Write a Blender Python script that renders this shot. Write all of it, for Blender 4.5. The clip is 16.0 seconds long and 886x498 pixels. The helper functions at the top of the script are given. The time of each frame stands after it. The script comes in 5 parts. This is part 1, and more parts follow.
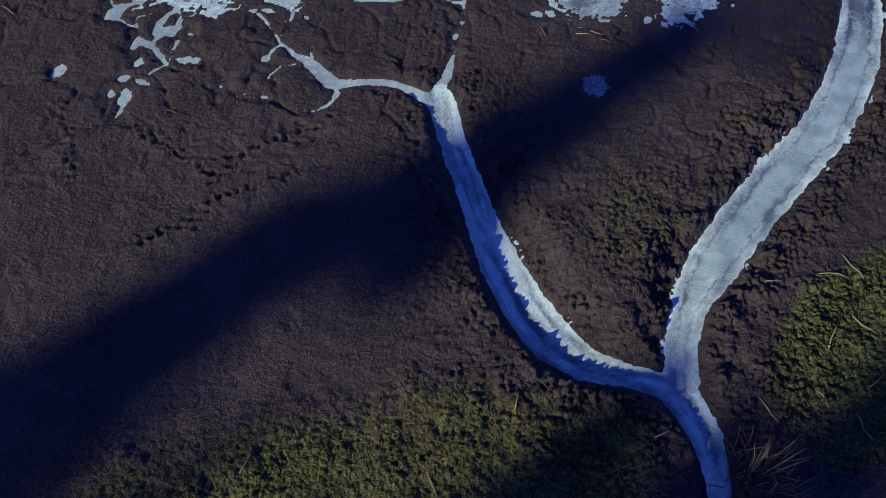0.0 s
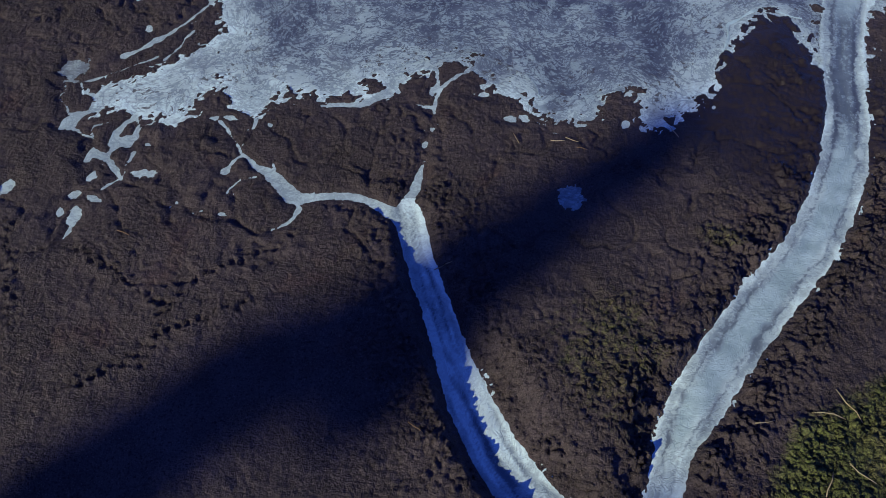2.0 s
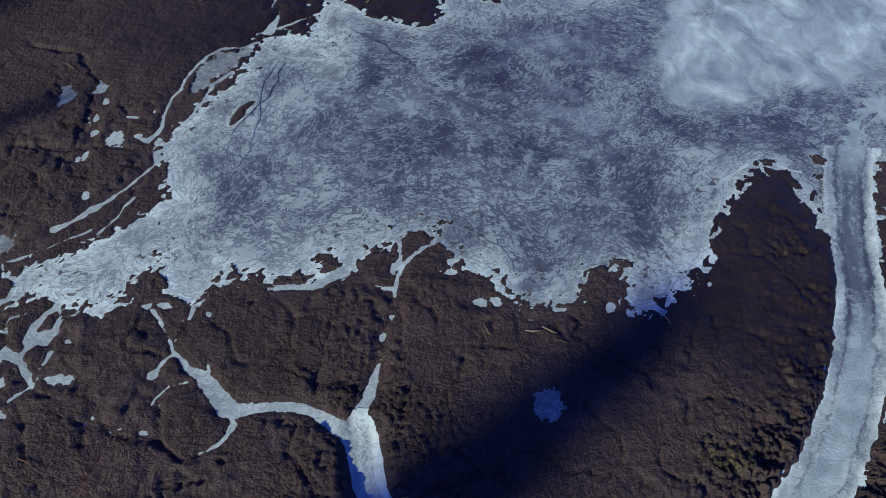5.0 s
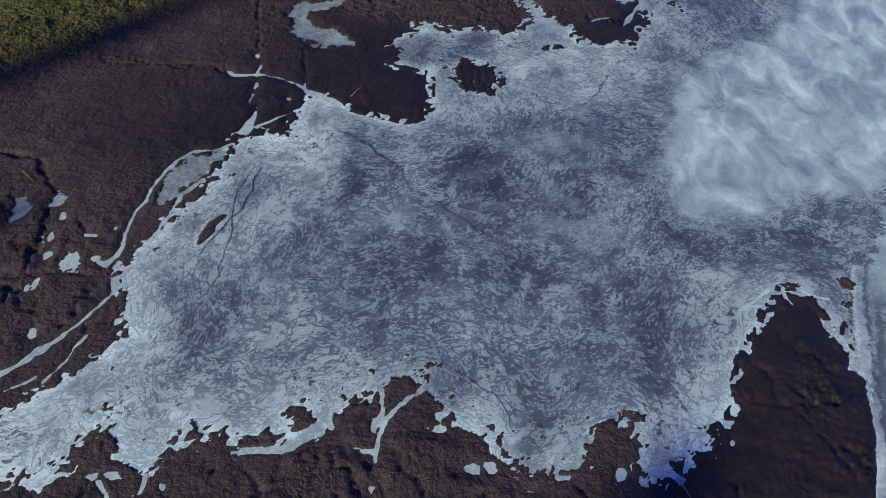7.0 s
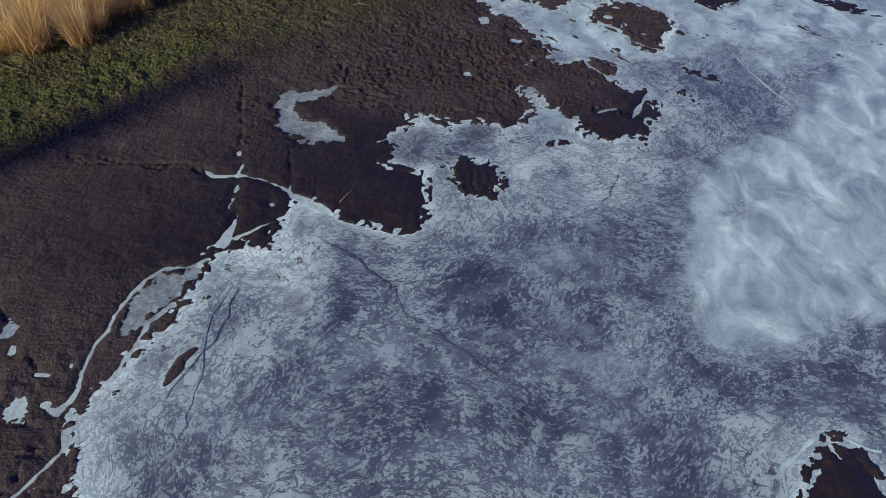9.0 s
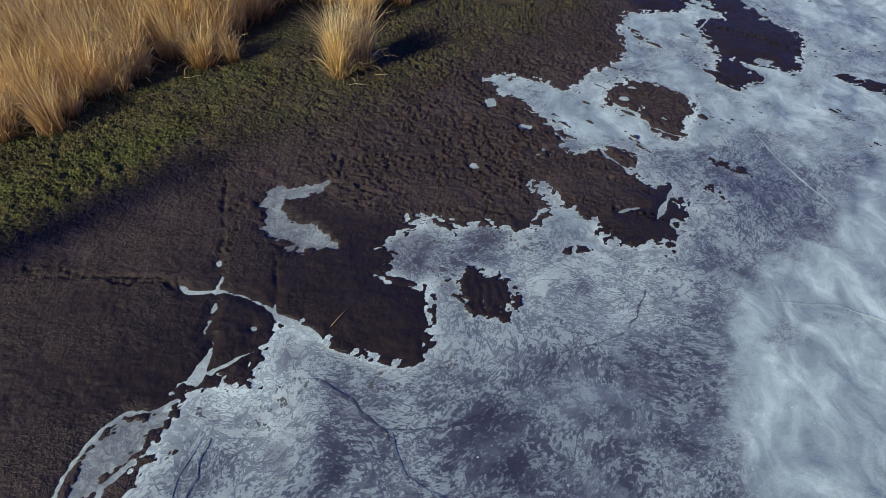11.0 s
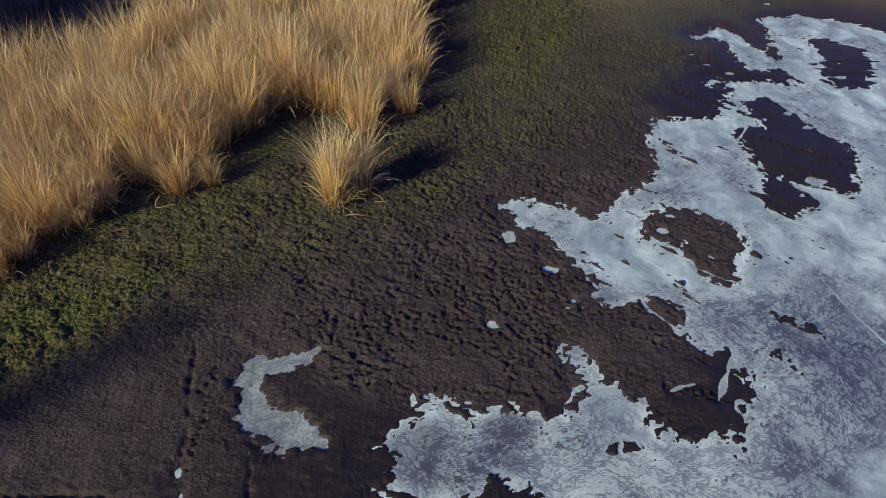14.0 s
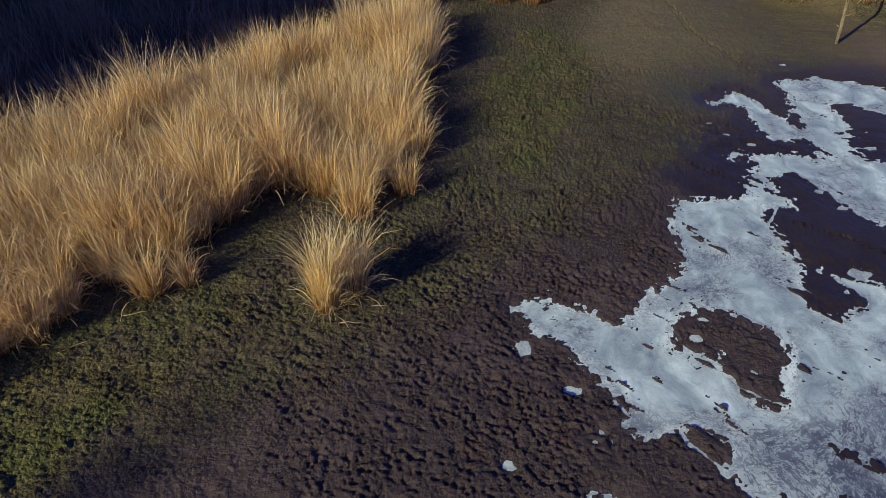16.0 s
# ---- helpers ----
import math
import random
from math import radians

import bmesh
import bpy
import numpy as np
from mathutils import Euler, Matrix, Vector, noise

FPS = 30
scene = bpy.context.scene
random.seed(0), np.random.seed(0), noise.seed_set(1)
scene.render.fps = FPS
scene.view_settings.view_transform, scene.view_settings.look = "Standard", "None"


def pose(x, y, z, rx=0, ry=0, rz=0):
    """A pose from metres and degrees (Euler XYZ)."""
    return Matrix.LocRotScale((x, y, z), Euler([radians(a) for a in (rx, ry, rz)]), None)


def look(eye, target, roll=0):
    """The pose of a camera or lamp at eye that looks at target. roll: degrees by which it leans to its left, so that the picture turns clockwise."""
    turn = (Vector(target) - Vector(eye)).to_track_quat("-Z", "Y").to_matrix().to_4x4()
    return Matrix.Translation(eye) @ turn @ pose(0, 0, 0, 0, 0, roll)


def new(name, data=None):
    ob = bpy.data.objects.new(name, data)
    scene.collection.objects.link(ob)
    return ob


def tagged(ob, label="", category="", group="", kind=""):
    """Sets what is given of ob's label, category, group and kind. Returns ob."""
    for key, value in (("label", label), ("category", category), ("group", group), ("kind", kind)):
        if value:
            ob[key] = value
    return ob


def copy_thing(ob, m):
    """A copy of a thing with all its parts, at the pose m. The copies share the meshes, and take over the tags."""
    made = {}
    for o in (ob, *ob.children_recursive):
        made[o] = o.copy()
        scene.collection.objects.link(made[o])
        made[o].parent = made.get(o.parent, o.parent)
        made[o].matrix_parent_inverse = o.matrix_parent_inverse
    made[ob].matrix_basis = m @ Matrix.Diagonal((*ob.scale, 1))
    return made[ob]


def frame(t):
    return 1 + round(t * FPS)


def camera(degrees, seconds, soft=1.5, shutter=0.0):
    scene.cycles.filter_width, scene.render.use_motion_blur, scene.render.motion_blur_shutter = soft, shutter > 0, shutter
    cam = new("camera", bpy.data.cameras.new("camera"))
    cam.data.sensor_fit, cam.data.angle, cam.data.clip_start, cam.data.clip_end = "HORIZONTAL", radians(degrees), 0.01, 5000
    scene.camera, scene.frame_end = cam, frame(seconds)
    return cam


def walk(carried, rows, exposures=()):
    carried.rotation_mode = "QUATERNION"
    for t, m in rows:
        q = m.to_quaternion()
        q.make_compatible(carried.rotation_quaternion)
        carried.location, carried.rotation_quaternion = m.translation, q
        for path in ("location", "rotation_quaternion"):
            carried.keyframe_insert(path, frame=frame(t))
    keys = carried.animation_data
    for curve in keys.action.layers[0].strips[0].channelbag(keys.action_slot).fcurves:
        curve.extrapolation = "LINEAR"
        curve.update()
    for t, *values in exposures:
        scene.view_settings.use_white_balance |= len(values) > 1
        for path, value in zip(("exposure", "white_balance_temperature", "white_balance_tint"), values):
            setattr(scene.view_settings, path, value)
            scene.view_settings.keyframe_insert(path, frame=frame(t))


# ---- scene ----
cam = camera(68.6, 16.0, soft=0.55)
PATH = [
    (0, (-0.038, 2.329, 6.828), (-0.096, 3.261, 5.059), 2.6),
    (0.5, (-0.033, 2.696, 6.901), (-0.086, 3.64, 5.138), 2.8),
    (1, (0.039, 3.027, 6.942), (-0.017, 3.991, 5.19), 2.6),
    (1.5, (0.129, 3.311, 6.942), (0.069, 4.305, 5.208), 2.4),
    (2, (0.227, 3.589, 6.939), (0.163, 4.615, 5.223), 2.2),
    (2.5, (0.317, 3.935, 6.97), (0.248, 4.979, 5.266), 2.0),
    (3, (0.412, 4.23, 6.961), (0.335, 5.307, 5.278), 1.7),
    (3.5, (0.492, 4.572, 6.969), (0.411, 5.674, 5.302), 1.5),
    (4, (0.555, 4.916, 6.964), (0.468, 6.045, 5.316), 1.2),
    (6.5, (0.561, 7.051, 7.151), (0.471, 8.255, 5.556), 0.8),
    (7, (0.54, 7.475, 7.161), (0.448, 8.698, 5.581), 0.8),
    (7.5, (0.502, 7.892, 7.172), (0.411, 9.135, 5.608), 0.8),
    (8, (0.485, 8.304, 7.174), (0.391, 9.568, 5.627), 0.6),
    (8.5, (0.439, 8.721, 7.175), (0.347, 10.007, 5.645), 0.7),
    (9, (0.314, 9.086, 7.196), (0.238, 10.394, 5.685), 1.4),
    (11.5, (0.022, 11.308, 7.179), (-0.053, 12.706, 5.75), 1.7),
    (12, (-0.03, 11.734, 7.178), (-0.108, 13.148, 5.766), 1.6),
    (12.5, (-0.083, 12.159, 7.186), (-0.165, 13.59, 5.79), 1.4),
    (13, (-0.151, 12.579, 7.192), (-0.235, 14.026, 5.814), 1.4),
    (13.5, (-0.241, 13.005, 7.195), (-0.323, 14.468, 5.834), 1.6),
    (14, (-0.302, 13.405, 7.188), (-0.388, 14.887, 5.849), 1.4),
    (14.5, (-0.399, 13.819, 7.18), (-0.48, 15.321, 5.862), 1.5),
    (15, (-0.431, 14.245, 7.223), (-0.517, 15.762, 5.922), 1.3),
    (15.5, (-0.522, 14.701, 7.225), (-0.6, 16.232, 5.94), 1.6),
    (16, (-0.587, 15.135, 7.264), (-0.663, 16.681, 5.997), 1.4),
]
walk(cam, [(t, look(eye, target, roll)) for t, eye, target, roll in PATH],
     exposures=[(0, -0.12, 5950, 10), (4, -0.10, 6050, 10), (9, -0.06, 6400, 10), (16, 0.0, 6850, 10)])

# ---- light ----
SUN_ELEVATION = 27.0                 # degrees above the horizon
SHADE = Vector((0.70, 0.714, 0))     # the way the shadows fall on the ground
sun = new("sun", bpy.data.lights.new("sun", "SUN"))
sun.data.energy, sun.data.angle, sun.data.color = 4.6, radians(0.53), (1.0, 0.93, 0.62)
sun_way = SHADE.normalized() * math.cos(radians(SUN_ELEVATION)) - Vector((0, 0, math.sin(radians(SUN_ELEVATION))))
sun.matrix_world = look((-20, -20, 20), Vector((-20, -20, 20)) + sun_way)
world = bpy.data.worlds.new("sky")
scene.world = world
world.use_nodes = True
sky = world.node_tree.nodes.new("ShaderNodeTexSky")
sky.sky_type, sky.sun_disc = "NISHITA", False
sky.sun_elevation, sky.sun_rotation = radians(SUN_ELEVATION), math.atan2(-SHADE.x, -SHADE.y)
sky.ozone_density, sky.dust_density, sky.air_density = 4.0, 0.3, 1.0
back = world.node_tree.nodes["Background"]
back.inputs["Strength"].default_value = 0.13
deepen = world.node_tree.nodes.new("ShaderNodeMix")
deepen.data_type, deepen.blend_type = "RGBA", "MULTIPLY"
deepen.inputs["Factor"].default_value = 1.0
deepen.inputs[7].default_value = (0.30, 0.365, 1.0, 1)     # the deep blue cast of a cold clear sky
world.node_tree.links.new(sky.outputs[0], deepen.inputs[6])
world.node_tree.links.new(deepen.outputs[2], back.inputs[0])


# ---- small tools ----
class Nodes:
    """A node material, written line by line."""

    def __init__(self, name):
        self.mat = bpy.data.materials.new(name)
        self.mat.use_nodes = True
        self.tree = self.mat.node_tree
        self.bsdf = self.tree.nodes["Principled BSDF"]

    def put(self, socket, value):
        if isinstance(value, bpy.types.NodeSocket):
            self.tree.links.new(value, socket)
        elif isinstance(value, tuple) and len(value) == 3 and socket.type == "RGBA":
            socket.default_value = (*value, 1)
        else:
            socket.default_value = value

    def set(self, **values):
        for key, value in values.items():
            self.put(self.bsdf.inputs[key.replace("_", " ")], value)

    def coords(self, scale=(1, 1, 1), turn=0.0, warp=None):
        tc = self.tree.nodes.new("ShaderNodeTexCoord")
        mp = self.tree.nodes.new("ShaderNodeMapping")
        mp.inputs["Scale"].default_value = scale
        mp.inputs["Rotation"].default_value = (0, 0, radians(turn))
        source = tc.outputs["Object"]
        if warp is not None:
            add = self.tree.nodes.new("ShaderNodeVectorMath")
            add.operation = "ADD"
            self.tree.links.new(source, add.inputs[0])
            self.tree.links.new(warp, add.inputs[1])
            source = add.outputs[0]
        self.tree.links.new(source, mp.inputs[0])
        return mp.outputs[0]

    def joined(self, vector, across, along, depth):
        """Places stretched along the lines of equal depth from the shore."""
        split = self.tree.nodes.new("ShaderNodeSeparateXYZ")
        self.tree.links.new(vector, split.inputs[0])
        join = self.tree.nodes.new("ShaderNodeCombineXYZ")
        self.put(join.inputs[0], self.math("MULTIPLY", split.outputs[0], along))
        self.put(join.inputs[1], self.math("MULTIPLY", split.outputs[1], along))
        self.put(join.inputs[2], self.math("MULTIPLY", depth, across))
        return join.outputs[0]

    def noise(self, scale, detail=5.0, rough=0.55, distort=0.0, vector=None, color=False):
        n = self.tree.nodes.new("ShaderNodeTexNoise")
        n.inputs["Scale"].default_value, n.inputs["Detail"].default_value = scale, detail
        n.inputs["Roughness"].default_value, n.inputs["Distortion"].default_value = rough, distort
        self.tree.links.new(vector if vector is not None else self.coords(), n.inputs["Vector"])
        return n.outputs["Color" if color else "Fac"]

    def cells(self, scale, feature="F1", vector=None, output="Distance"):
        n = self.tree.nodes.new("ShaderNodeTexVoronoi")
        n.feature = feature
        n.inputs["Scale"].default_value = scale
        self.tree.links.new(vector if vector is not None else self.coords(), n.inputs["Vector"])
        return n.outputs[output]

    def math(self, kind, a, b=0.0, clamp=False):
        n = self.tree.nodes.new("ShaderNodeMath")
        n.operation, n.use_clamp = kind, clamp
        self.put(n.inputs[0], a)
        self.put(n.inputs[1], b)
        return n.outputs[0]

    def steps(self, value, low, high, to_low=0.0, to_high=1.0):
        n = self.tree.nodes.new("ShaderNodeMapRange")
        n.interpolation_type = "SMOOTHSTEP"
        for i, v in enumerate((value, low, high, to_low, to_high)):
            self.put(n.inputs[i], v)
        return n.outputs[0]

    def mix(self, fac, a, b, kind="MIX"):
        n = self.tree.nodes.new("ShaderNodeMix")
        n.data_type, n.blend_type = "RGBA", kind
        self.put(n.inputs["Factor"], fac)
        self.put(n.inputs[6], a)
        self.put(n.inputs[7], b)
        return n.outputs[2]

    def ramp(self, value, stops):
        n = self.tree.nodes.new("ShaderNodeValToRGB")
        n.color_ramp.elements[0].position, n.color_ramp.elements[0].color = stops[0][0], (*stops[0][1], 1)
        n.color_ramp.elements[1].position, n.color_ramp.elements[1].color = stops[-1][0], (*stops[-1][1], 1)
        for at, colour in stops[1:-1]:
            n.color_ramp.elements.new(at).color = (*colour, 1)
        self.put(n.inputs[0], value)
        return n.outputs[0]

    def attribute(self, name):
        n = self.tree.nodes.new("ShaderNodeAttribute")
        n.attribute_name = name
        return n.outputs["Fac"]

    def vector(self, colour, size):
        sub = self.tree.nodes.new("ShaderNodeVectorMath")
        sub.operation = "SUBTRACT"
        self.tree.links.new(colour, sub.inputs[0])
        sub.inputs[1].default_value = (0.5, 0.5, 0.5)
        mul = self.tree.nodes.new("ShaderNodeVectorMath")
        mul.operation = "SCALE"
        self.tree.links.new(sub.outputs[0], mul.inputs[0])
        mul.inputs["Scale"].default_value = size
        return mul.outputs[0]

    def bump(self, height, distance, strength=1.0):
        n = self.tree.nodes.new("ShaderNodeBump")
        n.inputs["Strength"].default_value, n.inputs["Distance"].default_value = strength, distance
        self.put(n.inputs["Height"], height)
        self.put(self.bsdf.inputs["Normal"], n.outputs[0])

    def random(self):
        return self.tree.nodes.new("ShaderNodeObjectInfo").outputs["Random"]

    def island(self):
        return self.tree.nodes.new("ShaderNodeNewGeometry").outputs["Random Per Island"]


TABLE = np.random.default_rng(5).random((512, 512), np.float32)


def lattice(ix, iy, seed):
    return TABLE[(ix + seed * 37) & 511, (iy + seed * 101) & 511]


def ripple(x, y, size, seed):
    """Smooth noise in -1..1 with features of that size in metres."""
    c, s = math.cos(0.5 + 1.3 * seed) / size, math.sin(0.5 + 1.3 * seed) / size
    x, y = c * x - s * y, s * x + c * y
    ix, iy = np.floor(x).astype(np.int32), np.floor(y).astype(np.int32)
    fx, fy = (x - ix).astype(np.float32), (y - iy).astype(np.float32)
    fx, fy = fx * fx * fx * (fx * (fx * 6 - 15) + 10), fy * fy * fy * (fy * (fy * 6 - 15) + 10)
    a, b = lattice(ix, iy, seed), lattice(ix + 1, iy, seed)
    c, d = lattice(ix, iy + 1, seed), lattice(ix + 1, iy + 1, seed)
    return 2 * ((a * (1 - fx) + b * fx) * (1 - fy) + (c * (1 - fx) + d * fx) * fy) - 1


def rough(x, y, size, seed, octaves=4, gain=0.5):
    total, norm = 0.0, 0.0
    for k in range(octaves):
        c, s = math.cos(0.6 * k), math.sin(0.6 * k)
        total = total + gain ** k * ripple(c * x - s * y, s * x + c * y, size / 2 ** k, seed + 17 * k)
        norm += gain ** k
    return total / norm


def clumps(x, y, size, seed):
    """Distance to the nearest and the second nearest of scattered points, in units of size."""
    x, y = x / size, y / size
    ix, iy = np.floor(x).astype(np.int32), np.floor(y).astype(np.int32)
    x, y = x.astype(np.float32), y.astype(np.float32)
    first, second = np.full(x.shape, 9.0, np.float32), np.full(x.shape, 9.0, np.float32)
    for dx in (-1, 0, 1):
        for dy in (-1, 0, 1):
            jx, jy = ix + dx, iy + dy
            d = np.hypot(jx + lattice(jx, jy, seed) - x, jy + lattice(jx, jy, seed + 5) - y)
            second = np.minimum(second, np.maximum(first, d))
            first = np.minimum(first, d)
    return first, second


def ease(v, low, high):
    t = np.clip((v - low) / (high - low), 0, 1)
    return t * t * (3 - 2 * t)


def band(x, y, line):
    """How deep a point lies inside a band that follows a line of (x, y, width)."""
    best = np.full(x.shape, -99.0)
    for (ax, ay, aw), (bx, by, bw) in zip(line, line[1:]):
        dx, dy = bx - ax, by - ay
        t = np.clip(((x - ax) * dx + (y - ay) * dy) / (dx * dx + dy * dy), 0, 1)
        d = np.hypot(x - ax - t * dx, y - ay - t * dy)
        best = np.maximum(best, (aw + t * (bw - aw)) / 2 - d)
    return best


def inside(x, y, corners):
    """Signed depth inside a closed outline, metres."""
    best, odd = np.full(x.shape, 99.0), np.zeros(x.shape, bool)
    for (ax, ay), (bx, by) in zip(corners, corners[1:] + corners[:1]):
        dx, dy = bx - ax, by - ay
        t = np.clip(((x - ax) * dx + (y - ay) * dy) / (dx * dx + dy * dy), 0, 1)
        best = np.minimum(best, np.hypot(x - ax - t * dx, y - ay - t * dy))
        odd ^= ((ay > y) != (by > y)) & (x < dx * (y - ay) / (dy if dy else 1e-9) + ax)
    return np.where(odd, best, -best)


def oval(x, y, cx, cy, rx, ry, turn=0.0):
    c, s = math.cos(radians(turn)), math.sin(radians(turn))
    u, v = (x - cx) * c + (y - cy) * s, -(x - cx) * s + (y - cy) * c
    return (1 - np.hypot(u / rx, v / ry)) * min(rx, ry)


def sheet(name, xs, ys, z, material, keep=None, extra=()):
    """A grid mesh over xs and ys with heights z; keep: which cells stay; extra: named values at the corners."""
    nx, ny = len(xs), len(ys)
    gx, gy = np.meshgrid(xs, ys)
    co = np.stack([gx, gy, z], -1).reshape(-1, 3)
    idx = np.arange(nx * ny).reshape(ny, nx)
    quads = np.stack([idx[:-1, :-1], idx[:-1, 1:], idx[1:, 1:], idx[1:, :-1]], -1).reshape(-1, 4)
    if keep is not None:
        quads = quads[keep.reshape(-1)]
    used, quads = np.unique(quads, return_inverse=True)
    quads = quads.reshape(-1, 4)
    me = bpy.data.meshes.new(name)
    me.vertices.add(len(used))
    me.vertices.foreach_set("co", co[used].astype(np.float32).ravel())
    me.loops.add(quads.size)
    me.loops.foreach_set("vertex_index", quads.astype(np.int32).ravel())
    me.polygons.add(len(quads))
    me.polygons.foreach_set("loop_start", np.arange(0, quads.size, 4, dtype=np.int32))
    me.polygons.foreach_set("use_smooth", np.ones(len(quads), bool))
    me.update(calc_edges=True)
    for key, values in extra:
        layer = me.attributes.new(key, "FLOAT", "POINT")
        layer.data.foreach_set("value", values.reshape(-1)[used].astype(np.float32))
    me.materials.append(material)
    return new(name, me)


def faces(name, verts, polys, material, parent=None, label="", smooth=True, extra=()):
    me = bpy.data.meshes.new(name)
    me.from_pydata(verts, [], polys)
    if smooth:
        me.polygons.foreach_set("use_smooth", np.ones(len(polys), bool))
    for key, values in extra:
        layer = me.attributes.new(key, "FLOAT", "POINT")
        layer.data.foreach_set("value", np.asarray(values, np.float32))
    me.materials.append(material)
    ob = new(name, me)
    ob.parent = parent
    return tagged(ob, label) if label else ob


def tube(line, radii, sides=6):
    """Corners and faces of a round stick along a line of places."""
    verts, polys = [], []
    for i, (p, r) in enumerate(zip(line, radii)):
        p = Vector(p)
        way = (Vector(line[min(i + 1, len(line) - 1)]) - Vector(line[max(i - 1, 0)])).normalized()
        a = way.orthogonal().normalized()
        b = way.cross(a)
        for k in range(sides):
            w = 2 * math.pi * k / sides
            verts.append(tuple(p + r * (math.cos(w) * a + math.sin(w) * b)))
    for i in range(len(line) - 1):
        for k in range(sides):
            l = (k + 1) % sides
            polys.append((i * sides + k, i * sides + l, (i + 1) * sides + l, (i + 1) * sides + k))
    polys.append(tuple(reversed(range(sides))))
    polys.append(tuple((len(line) - 1) * sides + k for k in range(sides)))
    return verts, polys


# ---- materials ----
def mud_material():
    m = Nodes("mud")
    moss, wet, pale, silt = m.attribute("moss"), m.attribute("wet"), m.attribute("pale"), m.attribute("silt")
    wide, mid, fine = m.noise(0.5, 4), m.noise(3.0, 6, 0.6), m.noise(28.0, 3, 0.6)
    soil = m.ramp(m.math("ADD", m.math("MULTIPLY", wide, 0.5), m.math("MULTIPLY", mid, 0.5)),
                  [(0.3, (0.027, 0.019, 0.020)), (0.48, (0.047, 0.035, 0.036)), (0.62, (0.072, 0.053, 0.054)), (0.75, (0.068, 0.046, 0.048))])
    soil = m.mix(m.steps(m.noise(1.3, 3, vector=m.coords((1, 1, 1), 30)), 0.58, 0.72, 0, 0.6), soil, (0.060, 0.028, 0.025))
    soil = m.mix(m.steps(fine, 0.4, 0.72, 0, 0.6), soil, (0.098, 0.073, 0.073))
    soil = m.mix(m.steps(m.noise(80, 3), 0.58, 0.68, 0, 0.6), soil, (0.19, 0.145, 0.14))
    soil = m.mix(m.math("MULTIPLY", pale, m.steps(mid, 0.3, 0.7)), soil, (0.20, 0.165, 0.07))
    weed = m.ramp(m.noise(9.0, 6, 0.65), [(0.3, (0.056, 0.050, 0.020)), (0.5, (0.110, 0.098, 0.038)), (0.7, (0.20, 0.17, 0.07))])
    weed = m.mix(m.steps(m.noise(0.8, 3), 0.42, 0.62, 0, 0.65), weed, (0.098, 0.125, 0.030))
    weed = m.mix(m.steps(m.noise(60, 3), 0.56, 0.68, 0, 0.7), weed, (0.26, 0.25, 0.085))
    grown = m.steps(m.math("ADD", moss, m.math("MULTIPLY", m.math("SUBTRACT", m.noise(13, 6, 0.7), 0.5), 1.5)), 0.28, 0.85)
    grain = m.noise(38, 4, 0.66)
    # near-black flecks paint the shade of small damp pits into the soil
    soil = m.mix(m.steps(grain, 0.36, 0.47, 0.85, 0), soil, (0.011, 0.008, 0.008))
    # far silt; the low-angle sheen of the sky is painted into its paler colour
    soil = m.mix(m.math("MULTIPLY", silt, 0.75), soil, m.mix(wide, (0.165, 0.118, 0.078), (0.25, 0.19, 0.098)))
    soil = m.mix(m.math("MULTIPLY", wet, 0.88), soil, m.mix(mid, (0.010, 0.0075, 0.0075), (0.030, 0.022, 0.021)))
    # dark gaps between moss clods, their shade put into the colour
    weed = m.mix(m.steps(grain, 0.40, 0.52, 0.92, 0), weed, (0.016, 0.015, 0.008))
    weed = m.mix(m.steps(m.noise(16, 4, 0.65), 0.52, 0.66, 0, 0.35), weed, (0.070, 0.058, 0.038))
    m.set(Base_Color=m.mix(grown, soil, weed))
    m.set(Roughness=m.steps(m.math("SUBTRACT", m.math("ADD", fine, m.math("MULTIPLY", grown, 0.4)), m.math("MULTIPLY", wet, 0.5)), -0.1, 0.7, 0.40, 0.92))
    m.bsdf.inputs["Specular IOR Level"].default_value = 0.3
    pebbled = m.math("SUBTRACT", 1.0, m.cells(17.0, vector=m.coords((1, 1, 1), 0, m.vector(m.noise(12, 3, color=True), 0.06))))
    crumbs = m.math("ADD", m.math("MULTIPLY", m.noise(24, 3.0, 0.6), 0.9), m.math("MULTIPLY", m.math("MULTIPLY", pebbled, 0.7), m.math("ADD", 0.5, moss)))
    crumbs = m.math("ADD", crumbs, m.math("MULTIPLY", m.noise(62, 2, 0.5), 0.55))
    m.bump(m.math("MULTIPLY", crumbs, m.math("MULTIPLY", m.steps(m.noise(1.1, 3, 0.6), 0.36, 0.62, 0.4, 1.0), m.math("SUBTRACT", 1.0, m.math("MULTIPLY", m.math("MAXIMUM", wet, silt), 0.72)))), 0.055, 1.0)
    return m.mat


